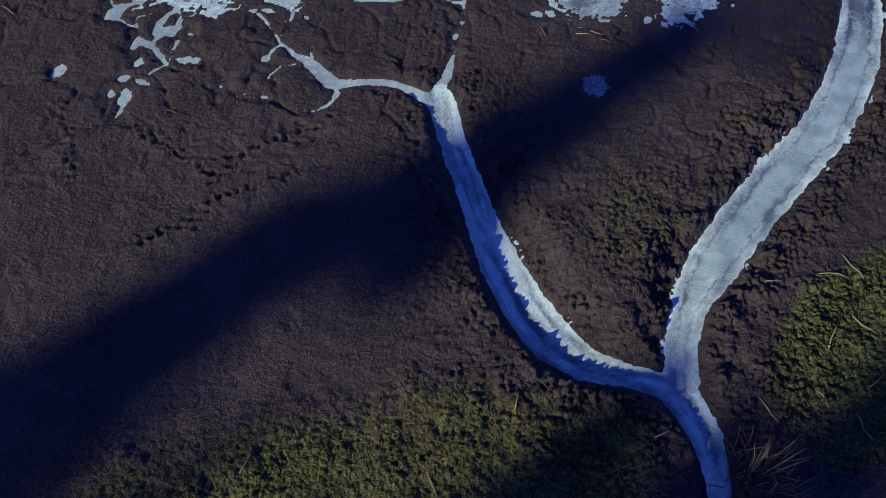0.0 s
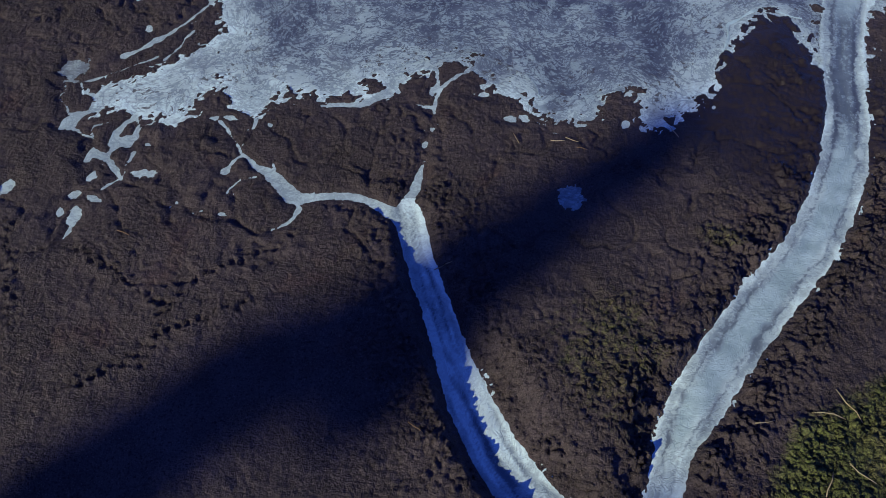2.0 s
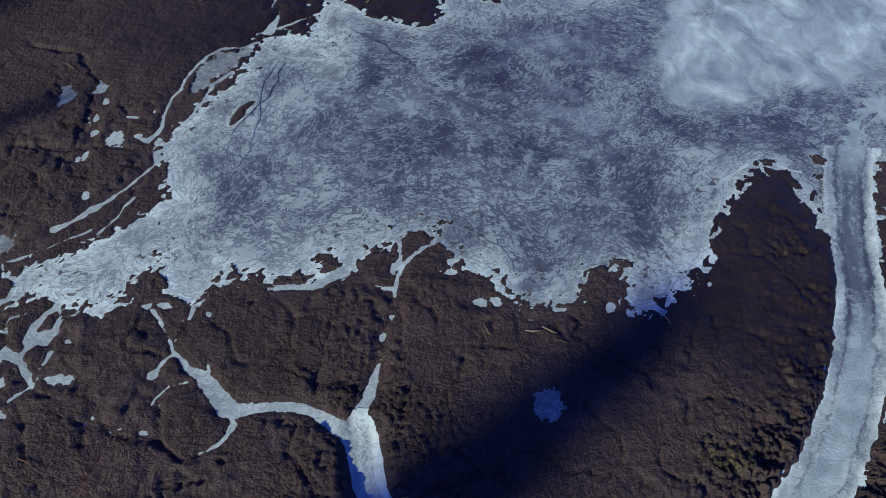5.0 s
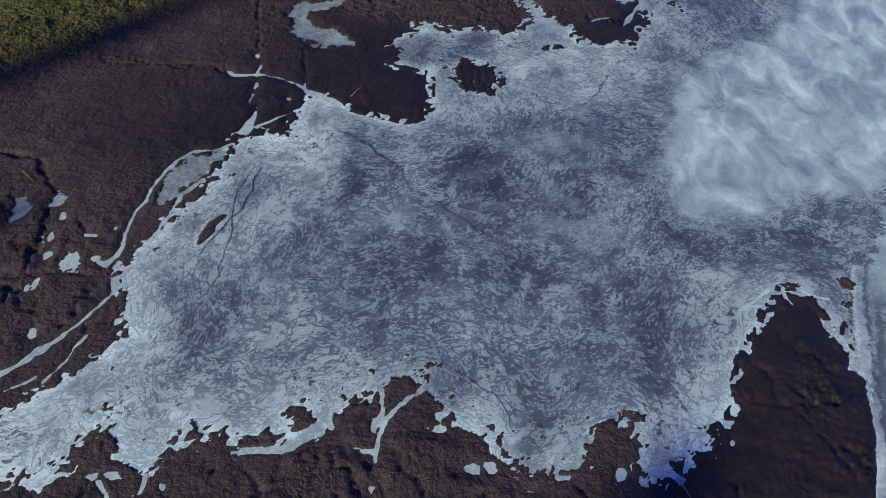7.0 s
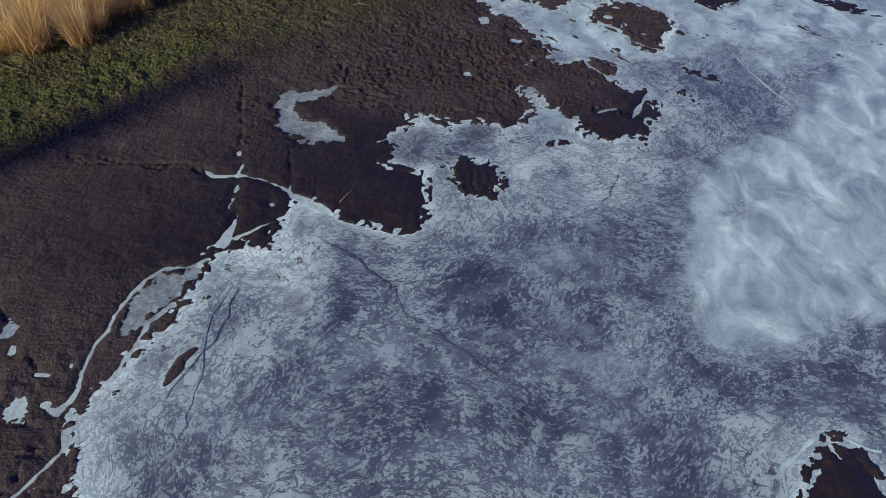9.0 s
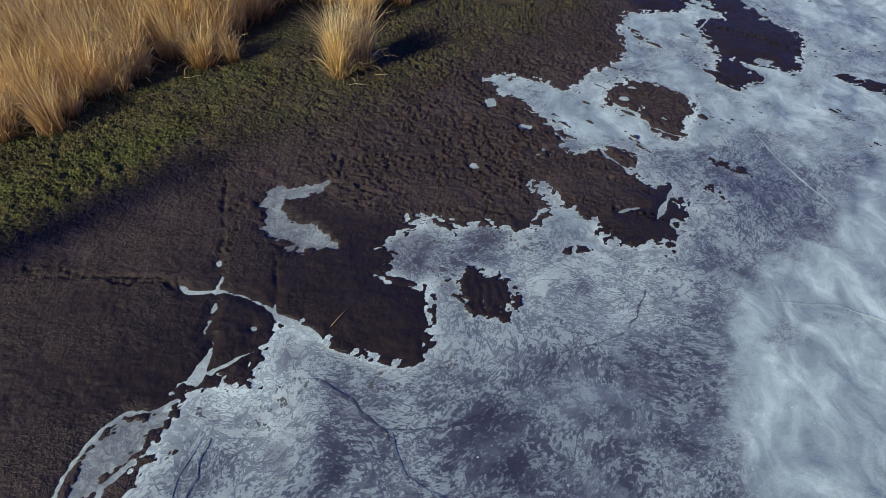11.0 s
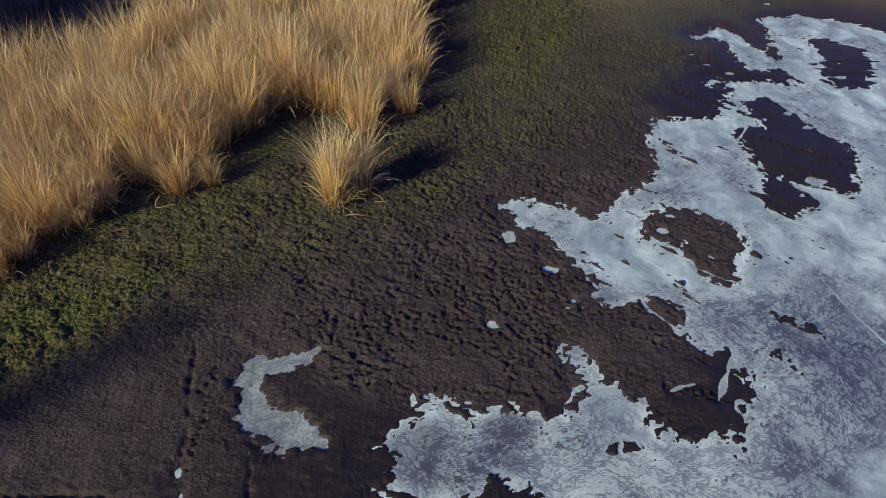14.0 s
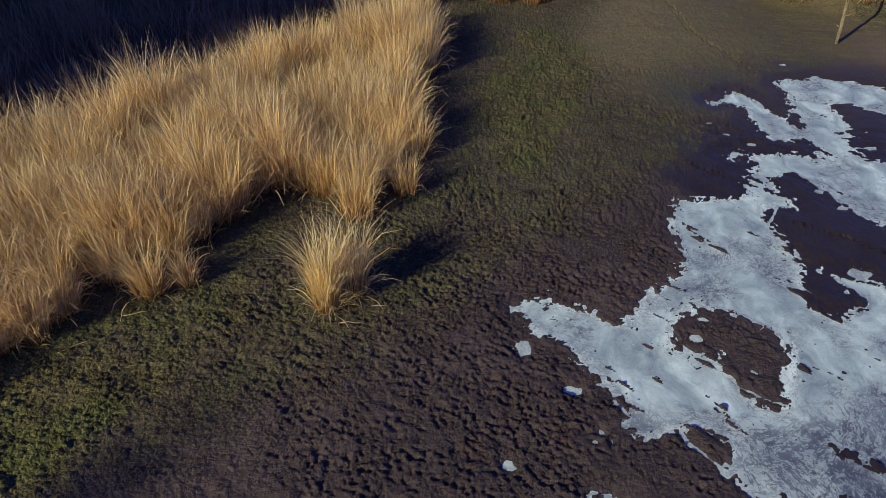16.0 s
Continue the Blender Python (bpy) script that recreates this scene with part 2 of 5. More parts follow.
def ice_material():
    m = Nodes("ice")
    frost, pool, white = m.attribute("frost"), m.attribute("pool"), m.attribute("white")
    shore, drift = m.attribute("shore"), m.attribute("drift")
    skin = m.attribute("skin")
    bend = m.vector(m.noise(0.9, 3, color=True), 0.55)
    flow = m.coords((1.0, 1.1, 1.0), -20, bend)
    round_shore = m.joined(flow, 1.45, 0.95, shore)
    patch = m.noise(3.8, 4, 0.6, 0.3, round_shore)
    lace = m.noise(15, 4, 0.6, 0.4, round_shore)
    fine = m.noise(30, 5, 0.65)
    cloud = m.noise(0.75, 7, 0.62, 0.6, m.coords((1.5, 0.9, 1), 25, bend))
    deep = m.steps(shore, 0.9, 2.6)
    calm = m.math("SUBTRACT", 1.0, m.math("MULTIPLY", white, 0.75))
    cover = m.math("ADD", frost, m.math("MULTIPLY", m.math("SUBTRACT", cloud, 0.5), 1.1))
    # frosted plates near the shore, their edges melting into haze towards the middle
    both = m.math("ADD", m.math("MULTIPLY", patch, 0.42), m.math("MULTIPLY", lace, 0.58))
    both = m.math("ADD", both, m.math("MULTIPLY", m.math("SUBTRACT", cover, 0.5), 0.30))
    plate = m.steps(both, m.math("SUBTRACT", 0.425, m.math("MULTIPLY", deep, 0.01)), m.math("ADD", 0.447, m.math("MULTIPLY", deep, 0.04)))
    # winding dark worm tracks, dashes and dots where the frost never took
    worm = m.math("ABSOLUTE", m.math("SUBTRACT", m.noise(1.5, 4, 0.6, 0.5, flow), 0.5))
    worm = m.math("MULTIPLY", m.steps(worm, 0.008, 0.018, 1, 0), m.steps(m.noise(1.9, 2), 0.40, 0.48))
    thread = m.math("ABSOLUTE", m.math("SUBTRACT", m.noise(4.2, 3, 0.6, 0.6, m.joined(flow, 0.9, 1.0, shore)), 0.5))
    worm = m.math("MAXIMUM", worm, m.math("MULTIPLY", m.steps(thread, 0.012, 0.026, 1, 0), m.steps(m.noise(2.3, 2), 0.44, 0.54)))
    dash = m.math("ABSOLUTE", m.math("SUBTRACT", m.noise(2.4, 4, 0.62, 0.4, round_shore), 0.5))
    dash = m.math("MULTIPLY", m.steps(dash, 0.014, 0.030, 1, 0), m.steps(m.noise(2.6, 2), 0.36, 0.45))
    dots = m.math("MULTIPLY", m.steps(m.noise(21, 3, 0.62, 0.2, m.joined(flow, 1.2, 0.9, shore)), 0.54, 0.58), m.steps(m.noise(1.6, 3), 0.42, 0.53))
    dark = m.math("MAXIMUM", m.math("MAXIMUM", dash, worm), dots)
    plate = m.math("MULTIPLY", plate, m.math("SUBTRACT", 1.0, m.math("MULTIPLY", dark, m.steps(deep, 0, 1, 0.9, 0.7))))
    film = m.ramp(cover, [(0.15, (0.044, 0.048, 0.078)), (0.5, (0.098, 0.118, 0.164)), (0.9, (0.30, 0.385, 0.42))])
    rime = m.ramp(m.math("ADD", cover, m.math("MULTIPLY", m.math("SUBTRACT", fine, 0.5), 0.5)),
                  [(0.2, (0.19, 0.24, 0.27)), (0.5, (0.355, 0.44, 0.46)), (0.75, (0.49, 0.595, 0.59)), (1.0, (0.70, 0.85, 0.83))])
    colour = m.mix(m.math("SUBTRACT", 1.0, m.math("MULTIPLY", calm, m.math("SUBTRACT", 1.0, plate))), film, rime)
    # soft veils of haze inside the ice
    veil = m.noise(1.0, 8, 0.64, 0.7, m.coords((0.8, 1.5, 1), 15, bend))
    colour = m.mix(m.math("MULTIPLY", m.steps(veil, 0.47, 0.70), m.math("MULTIPLY", calm, m.steps(deep, 0, 1, 0.22, 0.62))), colour, (0.27, 0.335, 0.40))
    gloom = m.noise(1.25, 7, 0.66, 0.5, m.coords((1.0, 1.3, 1), -40, bend))
    colour = m.mix(m.math("MULTIPLY", m.steps(gloom, 0.52, 0.68), m.math("MULTIPLY", calm, 0.55)), colour, (0.115, 0.128, 0.175))
    # mud shows through thin ice by the shore
    bare = m.math("MULTIPLY", m.steps(m.noise(9, 4, 0.65, 0.3, flow), 0.57, 0.61), m.steps(m.noise(1.2, 3), 0.47, 0.56))
    bare = m.math("MULTIPLY", bare, m.math("MULTIPLY", m.steps(shore, 0.02, 0.12), m.steps(shore, 0.4, 1.1, 1, 0)))
    colour = m.mix(m.math("MULTIPLY", bare, 0.85), colour, (0.060, 0.052, 0.058))
    # the white drift: clouded, torn at the edge, thin in places
    ragged = m.noise(1.1, 8, 0.66, 0.6, m.coords((1.0, 1.2, 1), 30, bend))
    mass = m.steps(m.math("ADD", drift, m.math("MULTIPLY", m.math("SUBTRACT", ragged, 0.5), 1.9)), 0.22, 0.95, 0, 0.96)
    billow = m.noise(1.5, 8, 0.62, 0.6, m.coords((1.2, 0.8, 1), 60, bend))
    snow = m.ramp(m.math("ADD", billow, m.math("MULTIPLY", m.math("SUBTRACT", fine, 0.5), 0.12)),
                  [(0.33, (0.20, 0.265, 0.32)), (0.45, (0.34, 0.445, 0.475)), (0.55, (0.47, 0.61, 0.62)), (0.68, (0.72, 0.88, 0.87))])
    colour = m.mix(mass, colour, snow)
    speck = m.math("MULTIPLY", m.steps(m.noise(24, 2), 0.68, 0.74), m.steps(m.noise(1.4, 2), 0.48, 0.62))
    colour = m.mix(m.math("MULTIPLY", speck, 0.8), colour, (0.72, 0.84, 0.84))
    colour = m.mix(pool, colour, m.mix(m.steps(m.noise(3.0, 4), 0.35, 0.65), (0.29, 0.39, 0.41), (0.45, 0.58, 0.60)))
    # clear thin ice: the mud shows through between pale needles
    clear = m.math("MULTIPLY", skin, m.steps(m.noise(7, 5, 0.7, 0.5, flow), 0.36, 0.64, 1.0, 0.45))
    colour = m.mix(clear, colour, m.mix(fine, (0.085, 0.085, 0.10), (0.16, 0.175, 0.185)))
    m.set(Base_Color=colour)
    m.set(Roughness=m.steps(cover, 0.15, 0.8, 0.32, 0.65))
    m.bsdf.inputs["Specular IOR Level"].default_value = 0.4
    m.bump(m.math("MULTIPLY", m.math("ADD", m.math("MULTIPLY", plate, 0.4), m.math("MULTIPLY", m.noise(34, 3, 0.55), 0.35)), m.math("SUBTRACT", 1.0, m.math("MULTIPLY", mass, 0.8))), 0.010, 0.6)
    return m.mat


def straw_material(name, low, mid, high):
    m = Nodes(name)
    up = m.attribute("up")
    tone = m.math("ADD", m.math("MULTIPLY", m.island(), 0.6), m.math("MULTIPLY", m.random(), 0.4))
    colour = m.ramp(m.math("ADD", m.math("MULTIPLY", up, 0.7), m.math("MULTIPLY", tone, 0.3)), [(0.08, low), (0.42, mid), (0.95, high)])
    colour = m.mix(m.steps(tone, 0.5, 0.95, 0, 0.5), colour, (0.16, 0.075, 0.025))
    # dark blades put the shady gaps inside a clump into the colour
    colour = m.mix(m.steps(m.island(), 0.0, 0.42, 0.72, 0), colour, (0.24, 0.11, 0.038))
    colour = m.mix(m.steps(m.island(), 0.80, 1.0, 0, 0.65), colour, high)
    # reddish-brown foot, darkened further for the shade low in the clump
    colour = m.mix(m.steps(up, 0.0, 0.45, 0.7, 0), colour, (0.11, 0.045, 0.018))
    drift = m.steps(m.noise(1.7, 3, 0.6), 0.35, 0.65, 0.0, 1.0)
    colour = m.mix(m.math("MULTIPLY", drift, 0.40), colour, m.mix(0.6, colour, (0.30, 0.12, 0.04)))
    m.set(Base_Color=colour, Roughness=0.6)
    m.bsdf.inputs["Specular IOR Level"].default_value = 0.3
    # thin dry leaves let light through
    thin = m.tree.nodes.new("ShaderNodeBsdfTranslucent")
    m.put(thin.inputs["Color"], colour)
    both = m.tree.nodes.new("ShaderNodeMixShader")
    both.inputs[0].default_value = 0.36
    m.tree.links.new(m.bsdf.outputs[0], both.inputs[1])
    m.tree.links.new(thin.outputs[0], both.inputs[2])
    m.tree.links.new(both.outputs[0], m.tree.nodes["Material Output"].inputs["Surface"])
    return m.mat


def wood_material(name, dark, light):
    m = Nodes(name)
    grain = m.noise(14, 6, 0.65, 0.5, m.coords((6, 6, 0.6)))
    m.set(Base_Color=m.mix(m.steps(grain, 0.3, 0.7), dark, light), Roughness=0.85)
    m.bump(grain, 0.01, 0.8)
    return m.mat


MUD, ICE = mud_material(), ice_material()
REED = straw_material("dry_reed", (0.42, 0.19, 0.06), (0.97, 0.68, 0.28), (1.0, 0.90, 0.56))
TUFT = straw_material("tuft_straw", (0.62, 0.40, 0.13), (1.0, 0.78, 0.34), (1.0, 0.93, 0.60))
STALK = straw_material("stalk_straw", (0.40, 0.32, 0.17), (0.52, 0.43, 0.25), (0.62, 0.53, 0.33))
BRUSH = straw_material("dead_brush", (0.11, 0.085, 0.06), (0.22, 0.17, 0.11), (0.34, 0.28, 0.19))
# darker grey copy of the straw, with the trees' shade put into its colour
SHADED = straw_material("shade_dark_reed", (0.12, 0.10, 0.085), (0.24, 0.20, 0.16), (0.36, 0.31, 0.24))
BARK = wood_material("bark", (0.07, 0.05, 0.035), (0.16, 0.12, 0.08))
BLEACHED = wood_material("bleached_wood", (0.06, 0.045, 0.03), (0.36, 0.30, 0.17))
NEEDLES = wood_material("needles", (0.02, 0.04, 0.015), (0.05, 0.08, 0.025))

# ---- the lie of the land ----
# frozen water: outlines and lines in metres, the widths of the lines third
SOUTH_WEST_SHORE = [(-5.3, 9.8), (-5.15, 9.57), (-5.16, 9.46), (-4.95, 9.58), (-4.83, 9.71), (-4.68, 9.54), (-4.51, 9.46), (-4.14, 9.53), (-3.97,
    9.46), (-3.88, 9.58), (-3.73, 9.62), (-3.75, 9.83), (-3.73, 9.97), (-3.56, 10.09), (-3.43, 10.07), (-3.33, 9.88), (-3.21, 9.74), (-3.08, 9.67),
    (-2.93, 9.65), (-2.81, 9.71), (-2.73, 9.84), (-2.68, 9.98), (-2.54, 10.21), (-2.33, 10.18), (-1.91, 10.13), (-1.6, 10.19), (-1.38, 10.27), (-1.34,
    10.42), (-1.53, 10.45), (-1.27, 10.59), (-1.16, 10.43)]
SOUTH_SHORE = [(-1.06, 10.31), (-0.98, 10.45), (-0.92, 10.55), (-0.75, 10.7), (-0.56, 10.8), (-0.42, 10.74), (-0.38, 10.88), (-0.25, 11.01), (-0.09,
    11.09), (0.07, 11.04), (0.04, 10.9), (0.14, 10.8), (0.28, 10.65), (0.45, 10.56), (0.69, 10.56), (0.89, 10.48), (1, 10.33), (1.06, 10.18), (1.22,
    10.15), (1.34, 10.02), (1.53, 10.11), (1.65, 10.19), (1.81, 10.14), (1.93, 10.2), (2.05, 10.32), (2.06, 10.42), (2.17, 10.56), (2.26, 10.74),
    (2.42, 10.78), (2.55, 10.63), (2.67, 10.54), (2.68, 10.39), (2.61, 10.18), (2.68, 10), (2.76, 9.95), (2.85, 10.08), (2.98, 10.22), (3.15, 10.37),
    (3.28, 10.51), (3.34, 10.36)]
COVE_SHORE = [(3.44, 10.73), (3.55, 10.82), (3.69, 10.98), (3.74, 11.2), (3.79, 11.44), (3.91, 11.73), (4.09, 12.03), (4.2, 12.22), (4.41, 12.48),
    (4.6, 12.65), (4.86, 12.65), (5.03, 12.67), (5.15, 12.56), (5.21, 12.41), (5.24, 12.16), (5.27, 11.93), (5.26, 11.71), (5.33, 11.52), (5.59,
    11.32), (5.89, 11.35), (6.1, 11.78), (6.19, 11.97), (6.08, 12.11), (6.11, 12.36), (6.22, 12.67), (6.41, 12.88), (6.64, 13.08), (6.81, 13.2), (7.4,
    13.4), (14, 15), (14, 30)]
FAR_SHORE = [(10.36, 31.26), (10.01, 31.49), (9.59, 31.78), (9.05, 31.9), (8.54, 32.09), (7.71, 31.86), (7.28, 31.64), (7.28, 31.2), (7.27, 30.57),
    (7.15, 29.89), (6.83, 29.49), (6.64, 29.9), (6.41, 30.26), (6.29, 30.53), (6.21, 30.83), (5.99, 30.97), (5.74, 30.82), (5.5, 30.45), (5.21,
    30.35), (5.26, 30.24), (5.67, 30.31), (5.91, 30.18), (6.07, 29.9), (5.98, 29.49), (6.05, 29.08), (6.14, 28.75), (6.3, 28.56), (6.66, 28.59),
    (6.92, 28.64), (7.02, 28.32), (6.99, 28.03), (6.79, 27.82)]
STRAIT_SHORE = [(6.37, 27.95), (6.08, 27.99), (5.78, 27.82), (5.61, 27.66), (5.44, 27.88), (5.16, 27.97), (4.88, 27.75), (5.08, 27.68), (5.36, 27.73),
    (5.49, 27.46), (5.44, 27.17), (5.15, 27.03), (5.16, 26.73), (4.91, 26.58), (4.95, 26.24), (4.73, 26.12), (4.51, 26.06), (4.28, 26), (3.94, 25.95),
    (3.55, 25.95), (3.36, 25.71), (3.24, 25.15), (3.27, 24.39), (3.22, 23.95)]
NORTH_SHORE = [(3.13, 23.76), (2.83, 23.49), (2.59, 23.23), (2.25, 22.97), (2.06, 22.63), (1.85, 22.4), (1.62, 22.41), (1.49, 22.54), (1.26, 22.66),
    (0.93, 22.7), (0.6, 22.9), (0.36, 22.8), (0.26, 22.57), (0.44, 22.3), (0.58, 22.11), (0.89, 21.93), (1.06, 21.75), (1.22, 21.58), (1.34, 21.4),
    (1.5, 21.3), (1.6, 21.07), (1.66, 20.85), (1.73, 20.72), (1.65, 20.5), (1.8, 20.33), (2.03, 20.3), (2.21, 20.41), (2.53, 20.44), (2.72, 20.56),
    (2.85, 20.42), (2.96, 20.38), (2.95, 20.18), (2.85, 19.93), (2.95, 19.7), (3.06, 19.56), (3.24, 19.49)]
TONGUE_SHORE = [(3.22, 19.5), (3.43, 19.67), (3.51, 19.53), (3.5, 19.28), (3.61, 19.18), (3.58, 18.89), (3.43, 18.65), (3.32, 18.32), (3.24, 18.14),
    (3.04, 18.14), (2.81, 18.12), (2.6, 18.11), (2.37, 18.12), (2.14, 18.19), (2.01, 18.34), (2, 18.52), (1.94, 18.72), (1.63, 18.82), (1.51, 18.93),
    (1.4, 19.19), (1.28, 19.35), (1.13, 19.39), (1.21, 19.2), (1.26, 19), (1.38, 18.86), (1.27, 18.77), (1.33, 18.66), (1.23, 18.45), (1.02, 18.33),
    (0.82, 18.26), (0.66, 18.33), (0.29, 18.32), (-0.03, 18.23)]
LOBE_SHORE = [(-0.15, 18.11), (-0.28, 18.19), (-0.45, 18.27), (-0.41, 18.35), (-0.58, 18.45), (-0.66, 18.58), (-0.75, 18.44), (-0.91, 18.37), (-0.68,
    18.33), (-0.65, 18.23), (-0.92, 18.08), (-1.06, 17.93), (-1.12, 17.78), (-1.38, 17.63), (-1.18, 17.62), (-1.04, 17.51), (-1.06, 17.3), (-1.19,
    17.15), (-1.1, 17.07), (-0.8, 17.07), (-0.53, 16.98), (-0.41, 16.86), (-0.34, 16.7), (-0.34, 16.74), (-0.29, 16.29), (-0.28, 15.96), (-0.35,
    15.75), (-0.54, 15.59), (-0.71, 15.54), (-0.97, 15.56), (-1.21, 15.64), (-1.4, 15.7), (-1.59, 15.75), (-1.81, 15.92), (-2.01, 15.97), (-2.27,
    16.14)]
WEST_SHORE = [(-2.45, 15.96), (-2.53, 15.74), (-2.53, 15.33), (-2.59, 15.04), (-2.73, 14.98), (-2.99, 15.12), (-3.2, 15.06), (-3.34, 14.97), (-3.36,
    14.69), (-3.4, 14.38), (-3.42, 14.03), (-3.57, 13.69), (-3.75, 13.25), (-3.86, 13.12), (-3.99, 12.81), (-4.09, 12.57), (-4.15, 12.42), (-4.15,
    12.17), (-4.03, 11.95), (-3.98, 11.74), (-3.83, 11.55), (-3.76, 11.3), (-3.8, 11.13), (-3.96, 10.94), (-4.13, 10.72), (-4.36, 10.49), (-4.63,
    10.23), (-4.78, 10.17), (-5.12, 10)]
ISLAND_A = [(2.79, 22.73), (3.11, 22.9), (3.53, 22.87), (3.91, 22.68), (4.21, 22.43), (4.39, 22.11), (4.33, 21.79), (4.12, 21.53), (3.93, 21.16),
    (3.96, 20.99), (3.76, 20.87), (3.46, 20.95), (3.38, 21.28), (3.26, 21.51), (3.2, 21.82), (3.05, 21.93), (2.83, 21.98), (2.64, 21.89), (2.57,
    22.28)]
ISLAND_C = [(5.01, 25.46), (5.1, 24.83), (5.15, 24.47), (5.2, 24.13), (4.96, 23.37), (5.01, 22.93), (5.32, 22.74), (5.92, 23.08), (6.01, 23.32),
    (5.77, 23.61), (5.6, 23.96), (5.81, 23.85), (6.26, 23.73), (6.5, 23.59), (6.87, 23.58), (7.33, 25.08), (7.29, 25.47), (7.04, 25.58), (6.9, 25.75),
    (6.8, 26.02), (6.6, 26.35), (6.46, 26.58), (6.37, 26.93), (6.16, 27.17), (5.91, 27.1), (5.61, 26.86), (5.53, 26.29), (5.74, 26.18), (5.64, 25.82),
    (5.39, 25.87), (5.16, 25.93)]
ISLAND_D = [(8.12, 30.44), (8.67, 30.62), (8.94, 30.28), (9.39, 30.12), (9.45, 29.34), (8.76, 27.89), (8.05, 27.78), (7.91, 27.86), (7.84, 28.21),
    (7.9, 28.66), (8.15, 29.35), (8.22, 29.77), (8.11, 30.05)]
DRIFT = [(3.63, 16.99), (3.37, 15.86), (3.31, 14.99), (3.43, 14.33), (3.54, 13.89), (4.06, 13.81), (4.61, 13.98), (5.29, 14.31), (6.03, 14.55), (7.09,
    14.74), (9.89, 17.99), (10.36, 22.29), (9.02, 22.84), (7.73, 21.37), (6.68, 20.1), (6.05, 19.33), (5.67, 18.63), (4.65, 18), (3.84, 17.42)]
BODY = (SOUTH_WEST_SHORE + SOUTH_SHORE + COVE_SHORE + FAR_SHORE + STRAIT_SHORE + NORTH_SHORE + TONGUE_SHORE + LOBE_SHORE + WEST_SHORE)
STREAM_WEST = [(-0.53, 8.21, 0.36), (-0.32, 7.61, 0.34), (-0.04, 7.02, 0.36), (0.22, 6.38, 0.42), (0.46, 5.86, 0.50), (0.74, 5.38, 0.54),
               (1.08, 4.97, 0.54), (1.45, 4.75, 0.40), (1.89, 4.66, 0.27), (2.31, 4.59, 0.27), (2.54, 4.40, 0.37), (2.72, 4.06, 0.33),
               (2.78, 3.78, 0.26), (2.80, 3.40, 0.2)]
STREAM_EAST = [(7.2, 14.6, 1.2), (6.37, 13.79, 0.7), (6.0, 12.83, 0.62), (5.72, 11.64, 0.58), (5.57, 10.61, 0.58), (5.31, 9.69, 0.64), (5.03, 9.02, 0.62),
               (4.58, 8.25, 0.60), (3.82, 7.30, 0.60), (3.33, 6.66, 0.60), (2.93, 6.07, 0.57), (2.65, 5.53, 0.38), (2.54, 5.10, 0.34), (2.50, 4.55, 0.36)]
RILLS = {}
RILLS["west_arm"] = [(-3.33, 9.47, 0.07), (-3.16, 9.3, 0.07), (-3, 9.12, 0.03), (-2.92, 8.99, 0.06), (-2.77, 8.87, 0.09), (-2.66, 8.75, 0.11), (-2.5,
    8.69, 0.17), (-2.32, 8.56, 0.2), (-2.08, 8.33, 0.25), (-1.96, 8.29, 0.22), (-1.76, 8.34, 0.15), (-1.55, 8.39, 0.13), (-1.19, 8.39, 0.13), (-0.89,
    8.29, 0.15), (-0.58, 8.12, 0.24)]
RILLS["arm_spur"] = [(-2.83, 8.93, 0.06), (-2.93, 8.85, 0.04), (-2.99, 8.73, 0.1), (-3.02, 8.64, 0.13)]
RILLS["arm_thread"] = [(-2.6, 8.58, 0.04), (-2.78, 8.51, 0.03), (-2.89, 8.37, 0.04), (-2.91, 8.29, 0.03)]
RILLS["arm_horn"] = [(-2.41, 8.83, 0.04), (-2.4, 8.72, 0.07)]
RILLS["short_arm"] = [(-1.93, 8.14, 0.11), (-1.97, 8.02, 0.07), (-2.04, 7.9, 0.06), (-2.19, 7.78, 0.03)]
RILLS["north_arm"] = [(-0.57, 8.2, 0.22), (-0.54, 8.41, 0.17), (-0.49, 8.63, 0.14), (-0.45, 8.85, 0.12), (-0.43, 9.01, 0.05)]
RILLS["net_west"] = [(-5.21, 9.62, 0.07), (-5.2, 9.44, 0.08), (-5.33, 9.37, 0.21), (-5.39, 9.22, 0.27), (-5.46, 9.11, 0.07)]
RILLS["net_loop"] = [(-5.34, 9.15, 0.06), (-5.07, 9.02, 0.06), (-4.96, 8.98, 0.06), (-5.03, 9.12, 0.05), (-5.03, 9.22, 0.07), (-4.9, 9.25, 0.05),
    (-4.83, 9.31, 0.03)]
RILLS["net_ring"] = [(-4.54, 9.49, 0.1), (-4.54, 9.37, 0.14), (-4.63, 9.3, 0.1), (-4.68, 9.13, 0.13), (-4.65, 8.95, 0.2), (-4.48, 8.99, 0.24), (-4.39,
    9.06, 0.14), (-4.43, 9.28, 0.08), (-4.51, 9.43, 0.07)]
RILLS["net_knot"] = [(-4.62, 8.88, 0.13), (-4.64, 8.77, 0.09), (-4.66, 8.66, 0.13), (-4.78, 8.7, 0.13), (-4.89, 8.8, 0.1), (-4.91, 8.61, 0.11)]
RILLS["net_tail"] = [(-4.66, 8.66, 0.11), (-4.53, 8.55, 0.1), (-4.42, 8.44, 0.1), (-4.34, 8.35, 0.06), (-4.33, 8.47, 0.03)]
RILLS["net_toe"] = [(-4.37, 8.35, 0.06), (-4.45, 8.27, 0.05), (-4.53, 8.17, 0.03)]
RILLS["net_twig"] = [(-4.33, 8.8, 0.06), (-4.33, 8.66, 0.06), (-4.36, 8.58, 0.03)]
